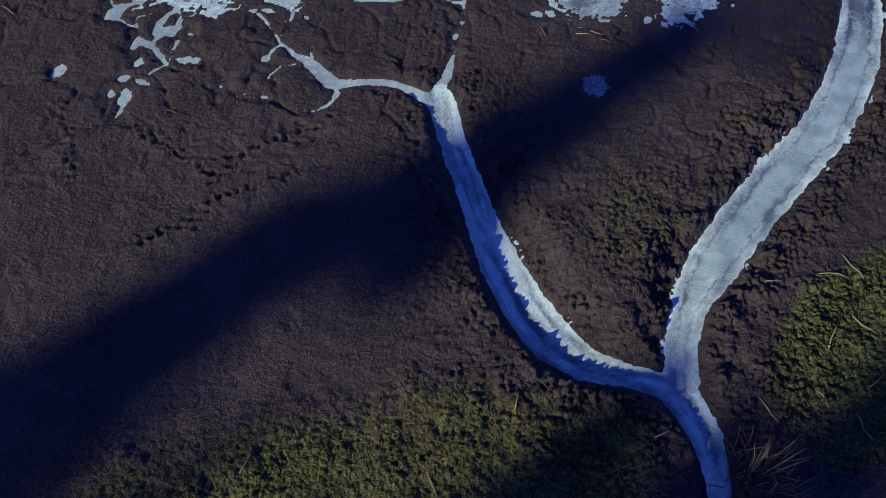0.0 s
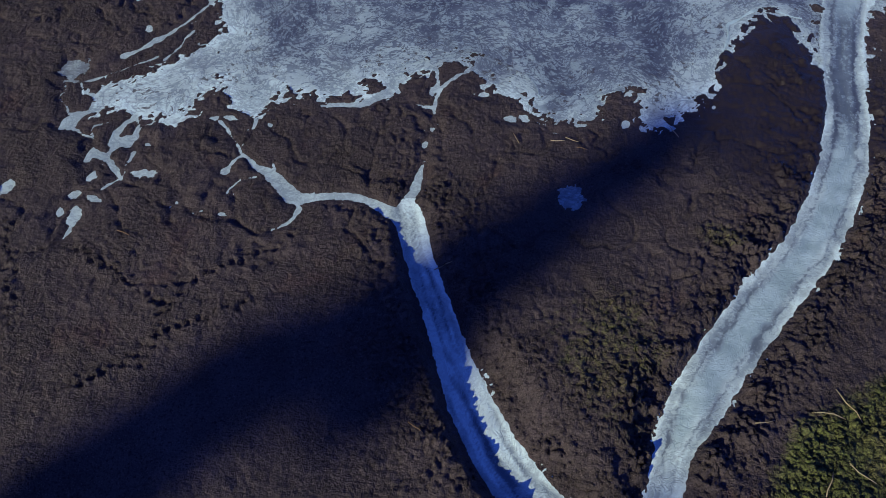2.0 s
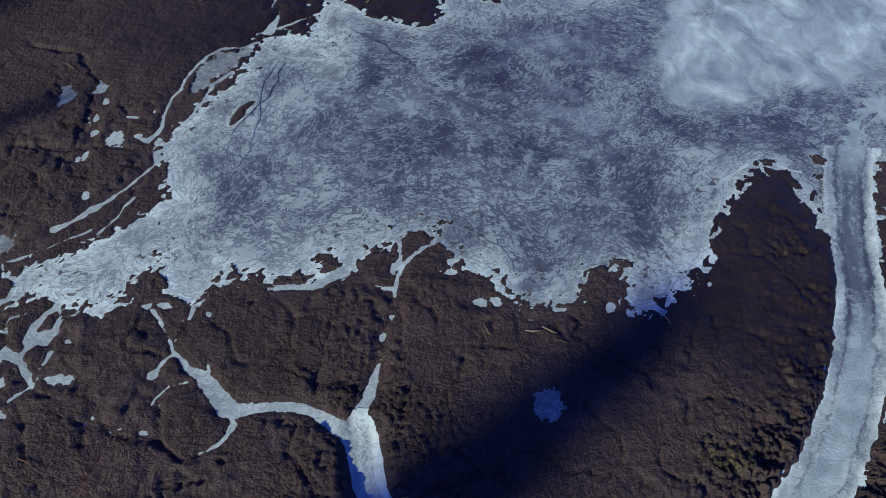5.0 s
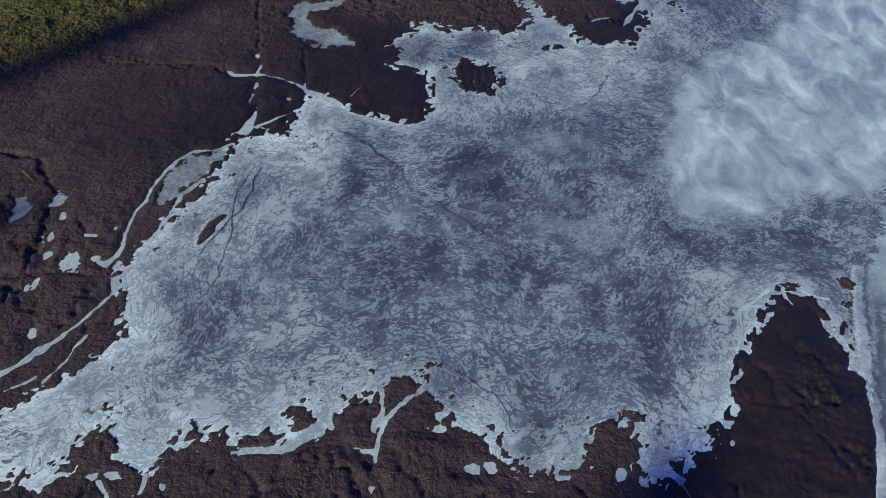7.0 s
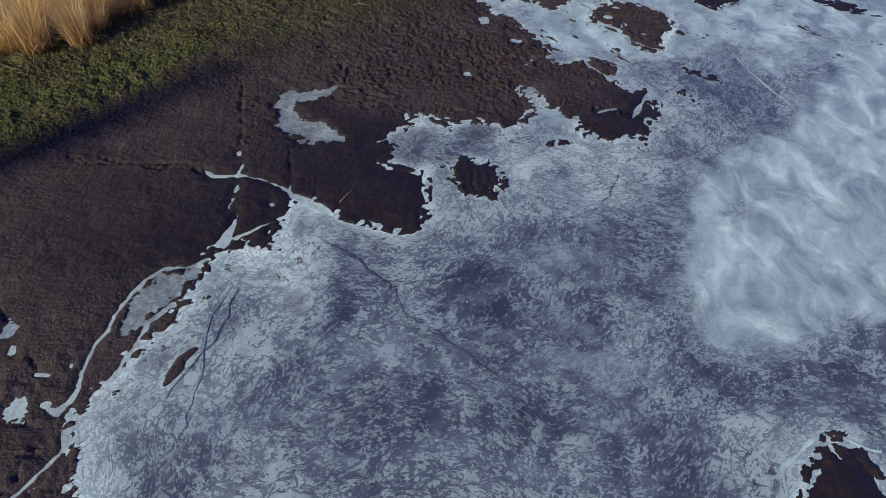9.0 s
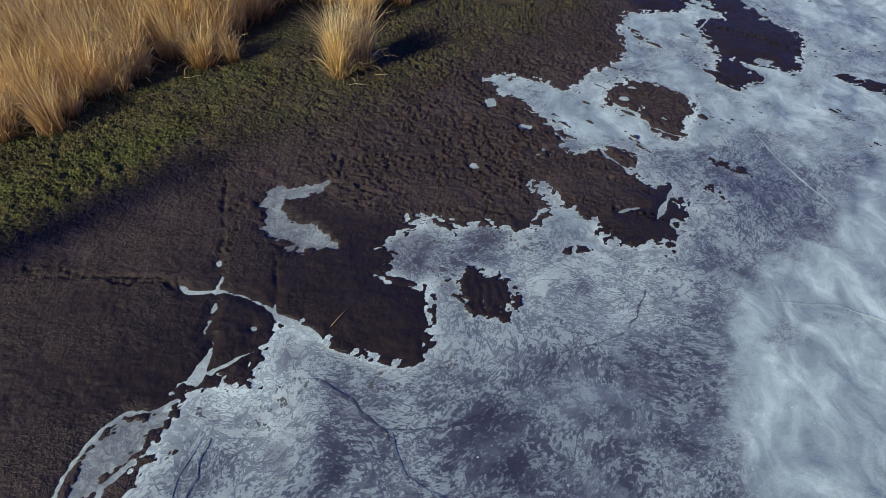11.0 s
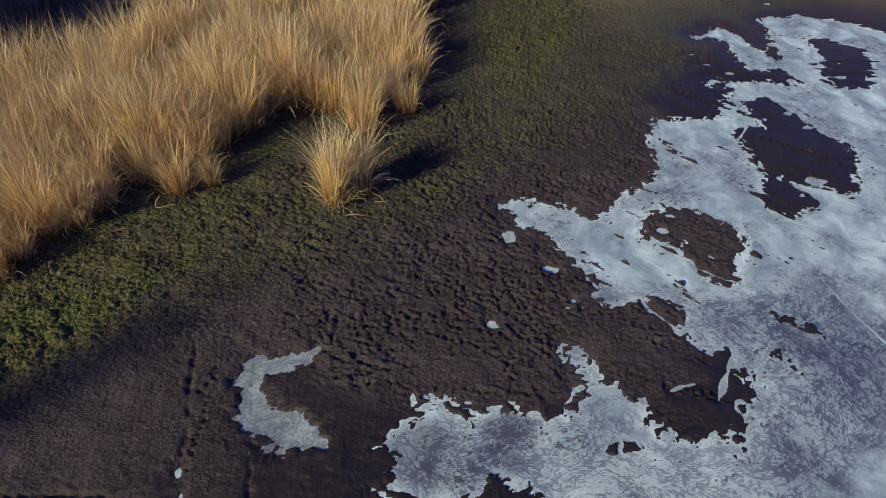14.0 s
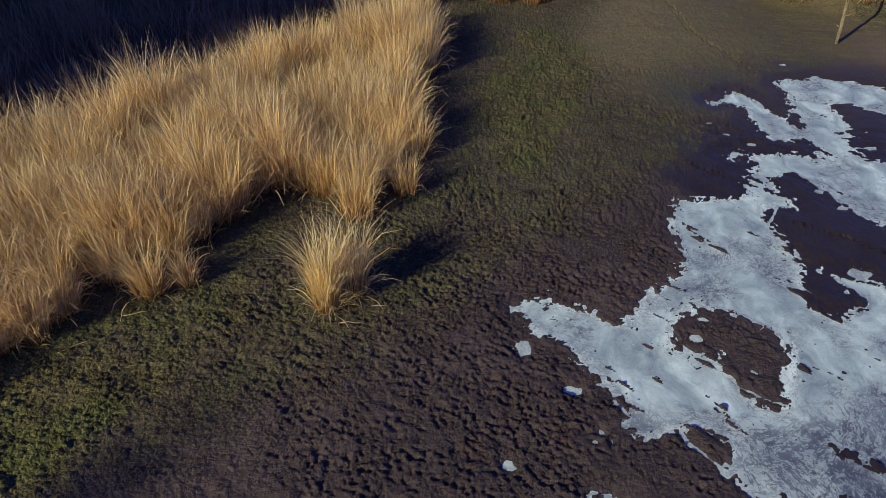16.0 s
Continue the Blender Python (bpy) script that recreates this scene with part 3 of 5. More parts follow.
RILLS["net_thread"] = [(-4.23, 9.52, 0.06), (-4.24, 9.34, 0.03), (-4.41, 9.21, 0.03)]
RILLS["net_root"] = [(-4.68, 7.69, 0.11), (-4.7, 7.51, 0.07), (-4.74, 7.37, 0.03)]
RILLS["veil_thread"] = [(-5.77, 9.98, 0.04), (-5.49, 9.99, 0.04), (-5.32, 10.07, 0.04), (-5.12, 10.21, 0.04), (-4.87, 10.41, 0.03), (-4.6, 10.6,
    0.04)]
RILLS["veil_fall"] = [(-5.77, 9.98, 0.04), (-5.67, 9.8, 0.04), (-5.71, 9.67, 0.03), (-5.55, 9.48, 0.05), (-5.45, 9.37, 0.06)]
RILLS["veil_side"] = [(-5.52, 9.97, 0.04), (-5.41, 9.8, 0.05), (-5.25, 9.76, 0.06)]
RILLS["shore_drop"] = [(-2.88, 9.67, 0.06), (-2.83, 9.54, 0.08), (-2.83, 9.4, 0.07)]
RILLS["shore_wisp"] = [(-2.84, 9.58, 0.03), (-2.74, 9.69, 0.03)]
RILLS["ribbon"] = [(-1.98, 9.93, 0.06), (-1.72, 9.97, 0.11), (-1.45, 10.01, 0.13), (-1.2, 10.17, 0.14), (-1.1, 10.3, 0.16), (-1.01, 10.44, 0.11)]
RILLS["fork"] = [(-0.37, 9.94, 0.03), (-0.38, 10.09, 0.11), (-0.37, 10.3, 0.06), (-0.31, 10.48, 0.07), (-0.17, 10.66, 0.06), (0.03, 10.88, 0.04)]
RILLS["fork_west"] = [(-0.38, 10.09, 0.08), (-0.53, 10.08, 0.06), (-0.64, 10.09, 0.03)]
RILLS["fork_north"] = [(-0.37, 10.34, 0.06), (-0.38, 10.58, 0.07), (-0.43, 10.81, 0.05)]
RILLS["strand"] = [(-5.08, 10.57, 0.14), (-4.9, 10.74, 0.07), (-4.73, 10.95, 0.15), (-4.55, 11.16, 0.06), (-4.34, 11.48, 0.05), (-4.16, 11.83, 0.04),
    (-4.13, 11.98, 0.14), (-4.22, 12.1, 0.11), (-4.11, 12.16, 0.08)]
RILLS["strand_inner"] = [(-4.47, 10.57, 0.06), (-4.33, 10.84, 0.06), (-4.29, 11.07, 0.05), (-4.22, 11.22, 0.04)]
RILLS["west_rim"] = [(-4.58, 12.36, 0.07), (-4.44, 12.32, 0.12), (-4.35, 12.47, 0.09), (-4.32, 12.66, 0.07), (-4.39, 12.99, 0.04), (-4.38, 13.3,
    0.06), (-4.3, 13.51, 0.08), (-4.32, 13.78, 0.06), (-4.25, 14.07, 0.06), (-4.14, 14.37, 0.07), (-3.95, 14.57, 0.06), (-3.58, 14.66, 0.06), (-3.39,
    14.83, 0.08)]
RILLS["west_seam"] = [(-4.09, 12.59, 0.06), (-3.94, 12.94, 0.05), (-3.87, 13.36, 0.06), (-3.82, 13.69, 0.1), (-3.62, 13.99, 0.08)]
RILLS["cross_bar"] = [(-4.05, 16.65, 0.03), (-3.88, 16.53, 0.12), (-3.65, 16.53, 0.08), (-3.45, 16.59, 0.09), (-3.21, 16.56, 0.04), (-2.92, 16.48,
    0.05), (-2.65, 16.34, 0.08), (-2.47, 16.21, 0.13), (-2.26, 16.11, 0.18), (-1.92, 15.91, 0.2)]
RILLS["cross_stem"] = [(-3.46, 16.84, 0.04), (-3.46, 16.68, 0.09), (-3.47, 16.57, 0.1)]
RILLS["cross_knee"] = [(-3.38, 16.06, 0.08), (-3.4, 15.91, 0.06), (-3.4, 15.81, 0.04)]
RILLS["cross_foot"] = [(-3.24, 15.71, 0.06), (-3.22, 15.51, 0.08), (-3.25, 15.3, 0.15), (-3.27, 15.13, 0.21)]
RILLS["cross_spur"] = [(-2.6, 16.54, 0.03), (-2.57, 16.35, 0.06)]
RILLS["lobe_strand"] = [(-2.64, 15.62, 0.03), (-2.8, 15.52, 0.04), (-2.96, 15.38, 0.05), (-3.12, 15.24, 0.08)]
RILLS["tongue_strand"] = [(3.5, 19.55, 0.05), (3.36, 19.27, 0.07), (3.19, 18.91, 0.14), (3.1, 18.72, 0.06)]
RILLS["tongue_scrap"] = [(2.49, 18.82, 0.06), (2.65, 18.9, 0.1), (2.88, 18.96, 0.04)]
RILLS["tongue_wisp"] = [(3.62, 19.39, 0.04), (3.65, 19.06, 0.05), (3.64, 18.78, 0.04)]
RILLS["pocket_thread"] = [(2.41, 20.3, 0.09), (2.56, 20.17, 0.05), (2.68, 20.03, 0.06), (2.82, 19.85, 0.11)]
RILLS["island_rib"] = [(3.36, 21.29, 0.05), (3.59, 21.13, 0.07), (3.81, 21.04, 0.06), (3.98, 20.98, 0.05)]
RILLS["island_sill"] = [(3.27, 21.12, 0.04), (3.52, 20.92, 0.06), (3.8, 20.86, 0.07)]
RILLS["stripe"] = [(4.48, 25.87, 0.04), (4.8, 25.99, 0.04), (5.16, 26.18, 0.06)]
RILLS["stripe_mid"] = [(4.55, 25.57, 0.04), (4.88, 25.83, 0.04), (5.09, 25.98, 0.04)]
RILLS["stripe_low"] = [(4.68, 25.44, 0.04), (4.93, 25.68, 0.04), (5.12, 25.89, 0.05)]
RILLS["stripe_end"] = [(5.05, 25.26, 0.04), (5.26, 25.64, 0.06), (5.41, 25.91, 0.06)]
RILLS["far_thread"] = [(8.03, 29.04, 0.04), (8.21, 28.87, 0.05), (8.37, 28.71, 0.04)]
# small frozen puddles: x, y, the two radii
PUDDLES_WEST = [(-4.12, 8.48, 0.16, 0.09), (-4.74, 8.37, 0.06, 0.1), (-4.84, 8.02, 0.09, 0.06), (-4.59, 8, 0.13, 0.06), (-4.71, 7.75, 0.1, 0.14),
    (-4.92, 7.74, 0.04, 0.06), (-4.19, 8.97, 0.04, 0.05), (-3.43, 9.54, 0.07, 0.05), (-3.19, 9.54, 0.1, 0.04), (-3.87, 9.49, 0.06, 0.05), (-2.61,
    9.48, 0.04, 0.04), (-3.5, 8.08, 0.04, 0.06), (-2.88, 7.96, 0.04, 0.04), (-3.16, 7.97, 0.06, 0.04), (-0.44, 10.36, 0.04, 0.09), (-0.38, 9.68, 0.06,
    0.06), (-0.42, 9.38, 0.04, 0.06), (0.3, 10.4, 0.15, 0.06), (0.72, 9.97, 0.13, 0.07), (0.94, 10.02, 0.1, 0.06), (1.69, 9.96, 0.1, 0.04)]
PUDDLES_EAST = [(3.66, 10.54, 0.05, 0.07), (2.35, 10.07, 0.07, 0.07), (1.56, 8.7, 0.2, 0.18)]
PUDDLES_FLAT = [(-4.93, 12.37, 0.15, 0.18), (-5.59, 13.38, 0.12, 0.12), (-5.4, 13.12, 0.06, 0.09), (-5.39, 12.71, 0.04, 0.11), (-5.28, 12.41, 0.05,
    0.07), (-5.21, 11.95, 0.04, 0.12), (-5.31, 11.85, 0.04, 0.05), (-4.92, 11.2, 0.06, 0.07), (-4.6, 12.4, 0.09, 0.06), (-4.81, 12.78, 0.11, 0.04),
    (-6.05, 13.16, 0.16, 0.31), (-4.56, 12.96, 0.04, 0.04), (-3.61, 17.1, 0.04, 0.06), (-3.38, 16.28, 0.04, 0.12), (-2.77, 15.99, 0.04, 0.04)]
PUDDLES_NORTH = [(0.08, 19.79, 0.08, 0.1), (-0.18, 18.4, 0.06, 0.04), (0.34, 21.79, 0.12, 0.16), (1.01, 21.02, 0.12, 0.11), (1.31, 20.39, 0.05, 0.05),
    (1.43, 20.25, 0.04, 0.08), (1.18, 20.23, 0.04, 0.04), (6.16, 23.96, 0.2, 0.14), (2.98, 22.16, 0.11, 0.07), (3.17, 22.62, 0.1, 0.05), (3.67, 21.58,
    0.07, 0.04), (4.13, 21.5, 0.13, 0.17)]
PUDDLES_FAR = [(5.62, 28.29, 0.13, 0.07), (5.17, 28.7, 0.14, 0.06), (4.91, 29.21, 0.09, 0.04), (6.68, 25.95, 0.12, 0.08), (6.45, 26.48, 0.13, 0.08),
    (7.83, 32.85, 0.1, 0.06), (8.22, 28.37, 0.16, 0.11), (8.51, 29.11, 0.07, 0.04)]
PUDDLES_THIN = [(-5.71, 10.26, 0.19, 0.18), (-5.76, 8.07, 0.10, 0.12)]
# thin clear ice: x, y, width
SKIN_NORTH = [(-2.36, 19.12, 0.10), (-2.5, 18.94, 0.22), (-2.76, 18.8, 0.30), (-3.08, 18.7, 0.42), (-3.2, 18.5, 0.36)]
SKIN_SOUTH = [(-3.08, 18.3, 0.30), (-2.92, 17.95, 0.45), (-2.71, 17.87, 0.45), (-2.48, 17.8, 0.50), (-2.21, 17.72, 0.34), (-1.99, 17.65, 0.12)]
SKIN_TOE = [(-2.63, 17.52, 0.16), (-2.44, 17.46, 0.07)]
SKIN_WEST = [(-4.12, 13.45, 0.10), (-4.0, 13.9, 0.42), (-3.8, 14.3, 0.44), (-3.55, 14.55, 0.2)]
SKINS = (SKIN_NORTH, SKIN_SOUTH, SKIN_TOE, SKIN_WEST)
PUDDLES = PUDDLES_WEST + PUDDLES_EAST + PUDDLES_FLAT + PUDDLES_NORTH + PUDDLES_FAR + PUDDLES_THIN
# mud islands in the ice: x, y, radii, turn, how torn the edge is
ISLANDS = [(0.38, 16.88, 0.40, 0.50, 20, 0.42), (5.36, 12.1, 0.08, 0.2, 0, 0.05), (5.6, 12.95, 0.10, 0.13, 20, 0.08), (5.5, 12.6, 0.08, 0.06, 0, 0.05),
           (4.75, 12.78, 0.20, 0.06, 10, 0.08), (7.0, 29.6, 0.5, 0.2, 100, 0.25), (6.6, 28.3, 0.28, 0.2, 150, 0.15), (4.6, 20.2, 0.35, 0.1, 150, 0.2), (-3.2, 13.1, 0.07, 0.22, -15, 0.08),
           (2.6, 10.75, 0.18, 0.08, -10, 0.15), (0.1, 11.22, 0.08, 0.05, 0, 0.03), (1.75, 17.9, 0.2, 0.07, 10, 0.1), (4.2, 19.55, 0.3, 0.12, 130, 0.2), (8.2, 23.2, 0.7, 0.2, 150, 0.2)]
CRACKS = [[(-4.4, 8.36, 0.06), (-3.8, 8.0, 0.05), (-2.95, 7.8, 0.06), (-2.8, 7.95, 0.04), (-2.4, 7.7, 0.06), (-2.12, 7.85, 0.04)],
          [(-7.2, 14.36, 0.08), (-6.2, 14.1, 0.10), (-5.67, 13.5, 0.10), (-5.5, 12.6, 0.12), (-5.5, 11.6, 0.10)],
          [(-6.3, 16.6, 0.09), (-4.4, 16.75, 0.09), (-4.0, 16.48, 0.06)], [(-4.1, 19.1, 0.06), (-3.7, 17.8, 0.06), (-3.55, 17.0, 0.06)],
          [(-2.94, 18.0, 0.05), (-2.56, 16.4, 0.05)], [(5.6, 38.5, 0.22), (5.75, 35.4, 0.2), (6.5, 32.9, 0.12)],
          [(-4.8, 7.35, 0.06), (-5.6, 6.7, 0.07), (-6.0, 6.0, 0.06)], [(3.1, 11.0, 0.05), (4.2, 11.05, 0.07), (5.0, 11.2, 0.05)],
          [(-6.8, 12.0, 0.1), (-5.5, 12.05, 0.14), (-4.6, 12.15, 0.08)]]


def level(x, y):
    """Height of the frozen water: flat pond, streams that run off to the south."""
    return -(0.21 - 0.05 * ease(6.3 - y, 0, 0.8)) * ease(8.4 - y, 0, 1.7) * (1 - 0.78 * ease(x, 2.2, 3.1)) * ease(x, -1.6, -0.5)


def threads(x, y, size, seed, width):
    """A net of thin threads, deeper than nought on a thread."""
    return width - 0.5 * size * np.abs(rough(x, y, size, seed, 3)) + 0.03 * ripple(x, y, 0.07, seed + 3)


PLAN_X, PLAN_Y = np.arange(-9.0, 14.6, 0.04), np.arange(2.4, 33.6, 0.04)
PLAN = inside(*np.meshgrid(PLAN_X, PLAN_Y), BODY)
for outline in (ISLAND_A, ISLAND_C, ISLAND_D):
    PLAN = np.minimum(PLAN, -inside(*np.meshgrid(PLAN_X, PLAN_Y), outline))


def shore_at(x, y):
    """Depth inside the pond's outline, metres, below nought on the mud."""
    u = np.clip((x - PLAN_X[0]) / 0.04, 0, len(PLAN_X) - 1.001)
    v = np.clip((y - PLAN_Y[0]) / 0.04, 0, len(PLAN_Y) - 1.001)
    i, j = u.astype(np.int32), v.astype(np.int32)
    u, v = u - i, v - j
    return (PLAN[j, i] * (1 - u) + PLAN[j, i + 1] * u) * (1 - v) + (PLAN[j + 1, i] * (1 - u) + PLAN[j + 1, i + 1] * u) * v


def within(x, y, corners, margin):
    """Which places lie near a set of corners."""
    cx, cy = [c[0] for c in corners], [c[1] for c in corners]
    return (x > min(cx) - margin) & (x < max(cx) + margin) & (y > min(cy) - margin) & (y < max(cy) + margin)


def water(x, y):
    """Depth inside the ice of the pond, the streams and the small pieces, metres; below nought lies mud."""
    wx = x + 0.05 * rough(x, y, 0.22, 3, 3, 0.6)
    wy = y + 0.05 * rough(x, y, 0.22, 9, 3, 0.6)
    lx, ly = x + 0.040 * rough(x, y, 0.13, 21, 3, 0.6), y + 0.040 * rough(x, y, 0.13, 23, 3, 0.6)
    shore = shore_at(wx, wy)
    still = np.maximum(ease(oval(x, y, -1.2, 16.1, 1.6, 1.25), 0, 0.3), 0.5 * ease(oval(x, y, 4.6, 11.5, 1.4, 2.0), 0, 0.4))
    near = np.exp(-np.abs(shore - 0.03) / 0.22) * (1 - 0.8 * still)
    c, d = 0.80 * x - 0.60 * y, 0.60 * x + 0.80 * y
    torn = rough(x, y, 0.17, 31, 5, 0.78)
    pond = shore + near * (0.19 * torn + 0.10 * rough(c, d * 2.6, 0.22, 33, 4, 0.65))
    for cx, cy, rx, ry, turn, frayed in ISLANDS:
        here = within(x, y, [(cx, cy)], max(rx, ry) + 0.6)
        hole = oval(wx[here], wy[here], cx, cy, rx, ry, turn)
        pond[here] = np.minimum(pond[here], -hole * 1.2 + 0.8 * frayed * torn[here])
    # long thin holes worn into the north ice, small ones along every shore
    worn = rough(c * 0.6, d * 2.4, 0.42, 39, 4, 0.68)
    pond = np.minimum(pond, 0.4 * (0.52 - 0.16 * np.exp(-np.clip(shore, 0, 9) / 0.30) - worn + 1.2 * (1 - ease(y, 18.2, 20.5)) + 0.7 * ease(oval(x, y, 5.8, 20.4, 2.2, 1.3, 50), 0, 0.6)))
    pocked = rough(x, y, 0.14, 47, 5, 0.75)
    pond = np.minimum(pond, 0.2 * (0.50 - 0.10 * np.exp(-np.clip(shore, 0, 9) / 0.25) - pocked + 0.8 * ease(shore, 0.25, 0.9) + still))
    # strands of ice left along older shorelines, and threads across the holes
    pond = np.maximum(pond, np.minimum(threads(x, y, 0.34, 45, 0.022), pond * 0.5 + 0.07))
    old = shore + 0.10 * rough(x, y, 0.45, 46, 4, 0.6)
    strand = -0.012 - 0.13 * np.abs((old / 0.13) % 1 - 0.5) + 0.065 * rough(x, y, 0.26, 48, 5, 0.7)
    pond = np.maximum(pond, np.minimum(strand, 0.4 * (shore + 0.16 + 0.22 * rough(x, y, 0.9, 50)) - 0.3 * ease(y, 15.0, 16.0)) - 0.3 * still)
    out = {"pond": pond}
    edge = 0.035 * rough(x, y, 0.10, 41, 4, 0.65)
    fringe = 0.022 * rough(x, y, 0.07, 42, 3, 0.7)
    out["stream_west"] = band(0.4 * lx + 0.6 * x, 0.4 * ly + 0.6 * y, STREAM_WEST) + fringe
    out["stream_east"] = band(0.6 * lx + 0.4 * x, 0.6 * ly + 0.4 * y, STREAM_EAST) + fringe * 1.3
    small = np.full(x.shape, -9.0)
    for line in RILLS.values():
        here = within(x, y, line, 0.45)
        line = [(px, py, w * (0.70 if w < 0.12 else 0.9)) for px, py, w in line]
        small[here] = np.maximum(small[here], band(0.6 * lx[here] + 0.4 * x[here], 0.6 * ly[here] + 0.4 * y[here], line) + 0.75 * edge[here] + 0.005)
    for line in SKINS:
        here = within(x, y, line, 0.7)
        small[here] = np.maximum(small[here], band(wx[here], wy[here], line) + 0.16 * torn[here])
    for cx, cy, rx, ry in PUDDLES:
        here = within(x, y, [(cx, cy)], 0.7)
        small[here] = np.maximum(small[here], oval(wx[here], wy[here], cx, cy, rx, ry) + 0.8 * min(rx, ry) * torn[here] + 0.5 * edge[here])
    out["small"] = small
    return out


def moss_at(x, y):
    """Where green growth covers the mud, 0 to 1."""
    along = (x + 7.3) * 0.70 + (y - 16.9) * 0.714           # along the strip before the reeds
    across = -(x + 7.3) * 0.714 + (y - 16.9) * 0.70
    strip = ease(across + 0.45 * rough(x, y, 1.4, 51, 4, 0.6), -0.75 - 0.6 * ease(3.0 - along, 0, 2.0) + 0.12 * np.maximum(along - 3, 0), 0.9 + 0.1 * np.maximum(along - 3, 0)) * ease(y, 14, 16)
    strip = strip * (1 - 0.35 * ease(along, 3.5, 8)) * (0.75 + 0.30 * ease(4.5 - along, 0, 2) + 0.35 * rough(x, y, 0.8, 52))
    thin = 0.55 * ease(across + 0.6 * rough(x, y, 0.7, 54, 4, 0.65), -2.3, 0.2) * ease(y, 17, 20) * ease(along, 2.0, 4.0)
    strip = np.maximum(strip, thin)
    south = 0.78 * ease(4.9 - y + 0.38 * x * (x < 0) + 0.6 * rough(x, y, 1.2, 53), 0, 1.3) * ease(2.6 - x, 0, 0.8)
    east = 1.1 * ease(oval(x, y, 5.0, 5.3, 2.3, 1.35, 40) + 0.3 * rough(x, y, 0.9, 55), 0, 0.5)
    tongue = 0.50 * ease(oval(x, y, 2.0, 6.5, 1.3, 1.5, 20) + 0.35 * rough(x, y, 0.7, 57, 4, 0.65), 0, 0.9)
    spot = 0.5 * ease(oval(x, y, 3.5, 8.3, 0.5, 0.3, 0) + 0.1 * rough(x, y, 0.4, 58), 0, 0.2)
    far = 0.75 * ease(oval(x, y, 0.9, 31.0, 2.0, 6.0, -12) + 0.6 * rough(x, y, 1.4, 59), 0, 0.9)
    return np.clip(np.maximum.reduce([strip, south, east, tongue, spot, far]), 0, 1)


def land(x, y):
    """Height of the mud, and what covers it."""
    parts = water(x, y)
    deep = np.maximum.reduce(list(parts.values()))
    moss = moss_at(x, y)
    stream = np.maximum(parts["stream_west"], parts["stream_east"])
    # mud banks rise from the ice, higher along the streams
    bank = 0.035 - level(x, y) + 0.02 * rough(x, y, 0.9, 61)
    rise = np.where(deep > 0, -np.minimum(deep * 0.35, 0.06), bank * ease(-deep, 0, 0.17 + 0.05 * rough(x, y, 0.3, 62, 2) + 0.36 * ease(oval(x, y, 1.5, 6.0, 1.3, 1.6, 0), 0, 0.3)) + 0.004 + 0.010 * ease(-deep, 0, 0.03))
    dry = ease(-deep, 0.0, 0.10)
    # crumbly clods: strongest in the green growth and by the streams
    zone = ease(oval(x, y, 0.2, 22.6, 5.4, 4.6, 40) + 0.5 * rough(x, y, 1.0, 85), 0, 0.9)
    zone = zone * ease(y + 0.4 * rough(x, y, 0.8, 87), 18.0, 18.9)
    zone = np.maximum(zone, 0.35 * ease(oval(x, y, -3.4, 6.8, 3.0, 1.8, 20) + 0.4 * rough(x, y, 0.9, 84), 0, 0.8))
    cloddy = np.clip(0.24 + 0.75 * moss + 0.45 * ease(stream, -1.5, -0.1) * (y < 12) - 0.1 * zone, 0, 1.1) * dry
    jx, jy = x + 0.03 * rough(x, y, 0.07, 71, 2), y + 0.03 * rough(x, y, 0.07, 72, 2)
    one, two = clumps(jx, jy, 0.09, 73)
    lumps = np.clip(two - one, 0, 0.4) * 0.21 * (0.55 + 0.6 * rough(x, y, 0.2, 74, 2)) - 0.02
    small, other = clumps(jx, jy, 0.06, 79)
    relief = cloddy * (lumps + 0.09 * np.clip(other - small, 0, 0.4) - 0.012 + 0.026 * rough(x, y, 0.24, 81, 3, 0.6))
    wall = ease(stream, -0.7, -0.03) * (stream < 0) * (y < 10) * np.where(parts["stream_west"] > parts["stream_east"], 0.35, 1.0)
    relief = relief + dry * wall * (0.10 * rough(x, y, 0.17, 75, 4, 0.65) + 1.0 * lumps)
    # hoof prints, trodden in long loose rows up the flat
    u, v = x * 0.85 - y * 0.53, x * 0.53 + y * 0.85
    trod = ease(rough(x, y, 1.1, 83) + 0.30, 0, 0.45) * dry
    pits = rough(u + 0.06 * ripple(x, y, 0.3, 86), v * 1.8, 0.085, 89, 3, 0.6)
    relief = relief - zone * trod * 0.034 * ease(-0.14 - pits, 0, 0.06) + zone * trod * 0.010 * ease(pits, 0.05, 0.4)
    kx, ky = x + 0.11 * rough(x, y, 0.4, 91, 4, 0.6), y + 0.11 * rough(x, y, 0.4, 93, 4, 0.6)
    cut = np.maximum.reduce([band(kx, ky, line) for line in CRACKS])
    relief = relief - dry * 0.045 * ease(cut - 0.012 + 0.05 * rough(x, y, 0.16, 95, 3, 0.6), -0.02, 0.025)
    web = np.abs(rough(x, y, 0.8, 97, 3))
    relief = relief - dry * 0.030 * ease(0.07 - web, 0, 0.05) * ease(y, 6, 8) * ease(14 - y, 0, 2)
    split = np.abs(rough(x, y, 0.42, 96, 3))
    relief = relief - dry * 0.030 * ease(0.06 - split, 0, 0.05) * ease(y, 8.6, 9.4) * ease(13.6 - y, 0, 1.0) * (1 - ease(oval(x, y, 4.6, 11.2, 1.4, 2.0), 0, 0.5))
    relief = relief + dry * (0.022 * rough(x, y, 0.35, 99, 4, 0.6) + 0.014 * rough(x, y, 0.09, 98, 2, 0.6))
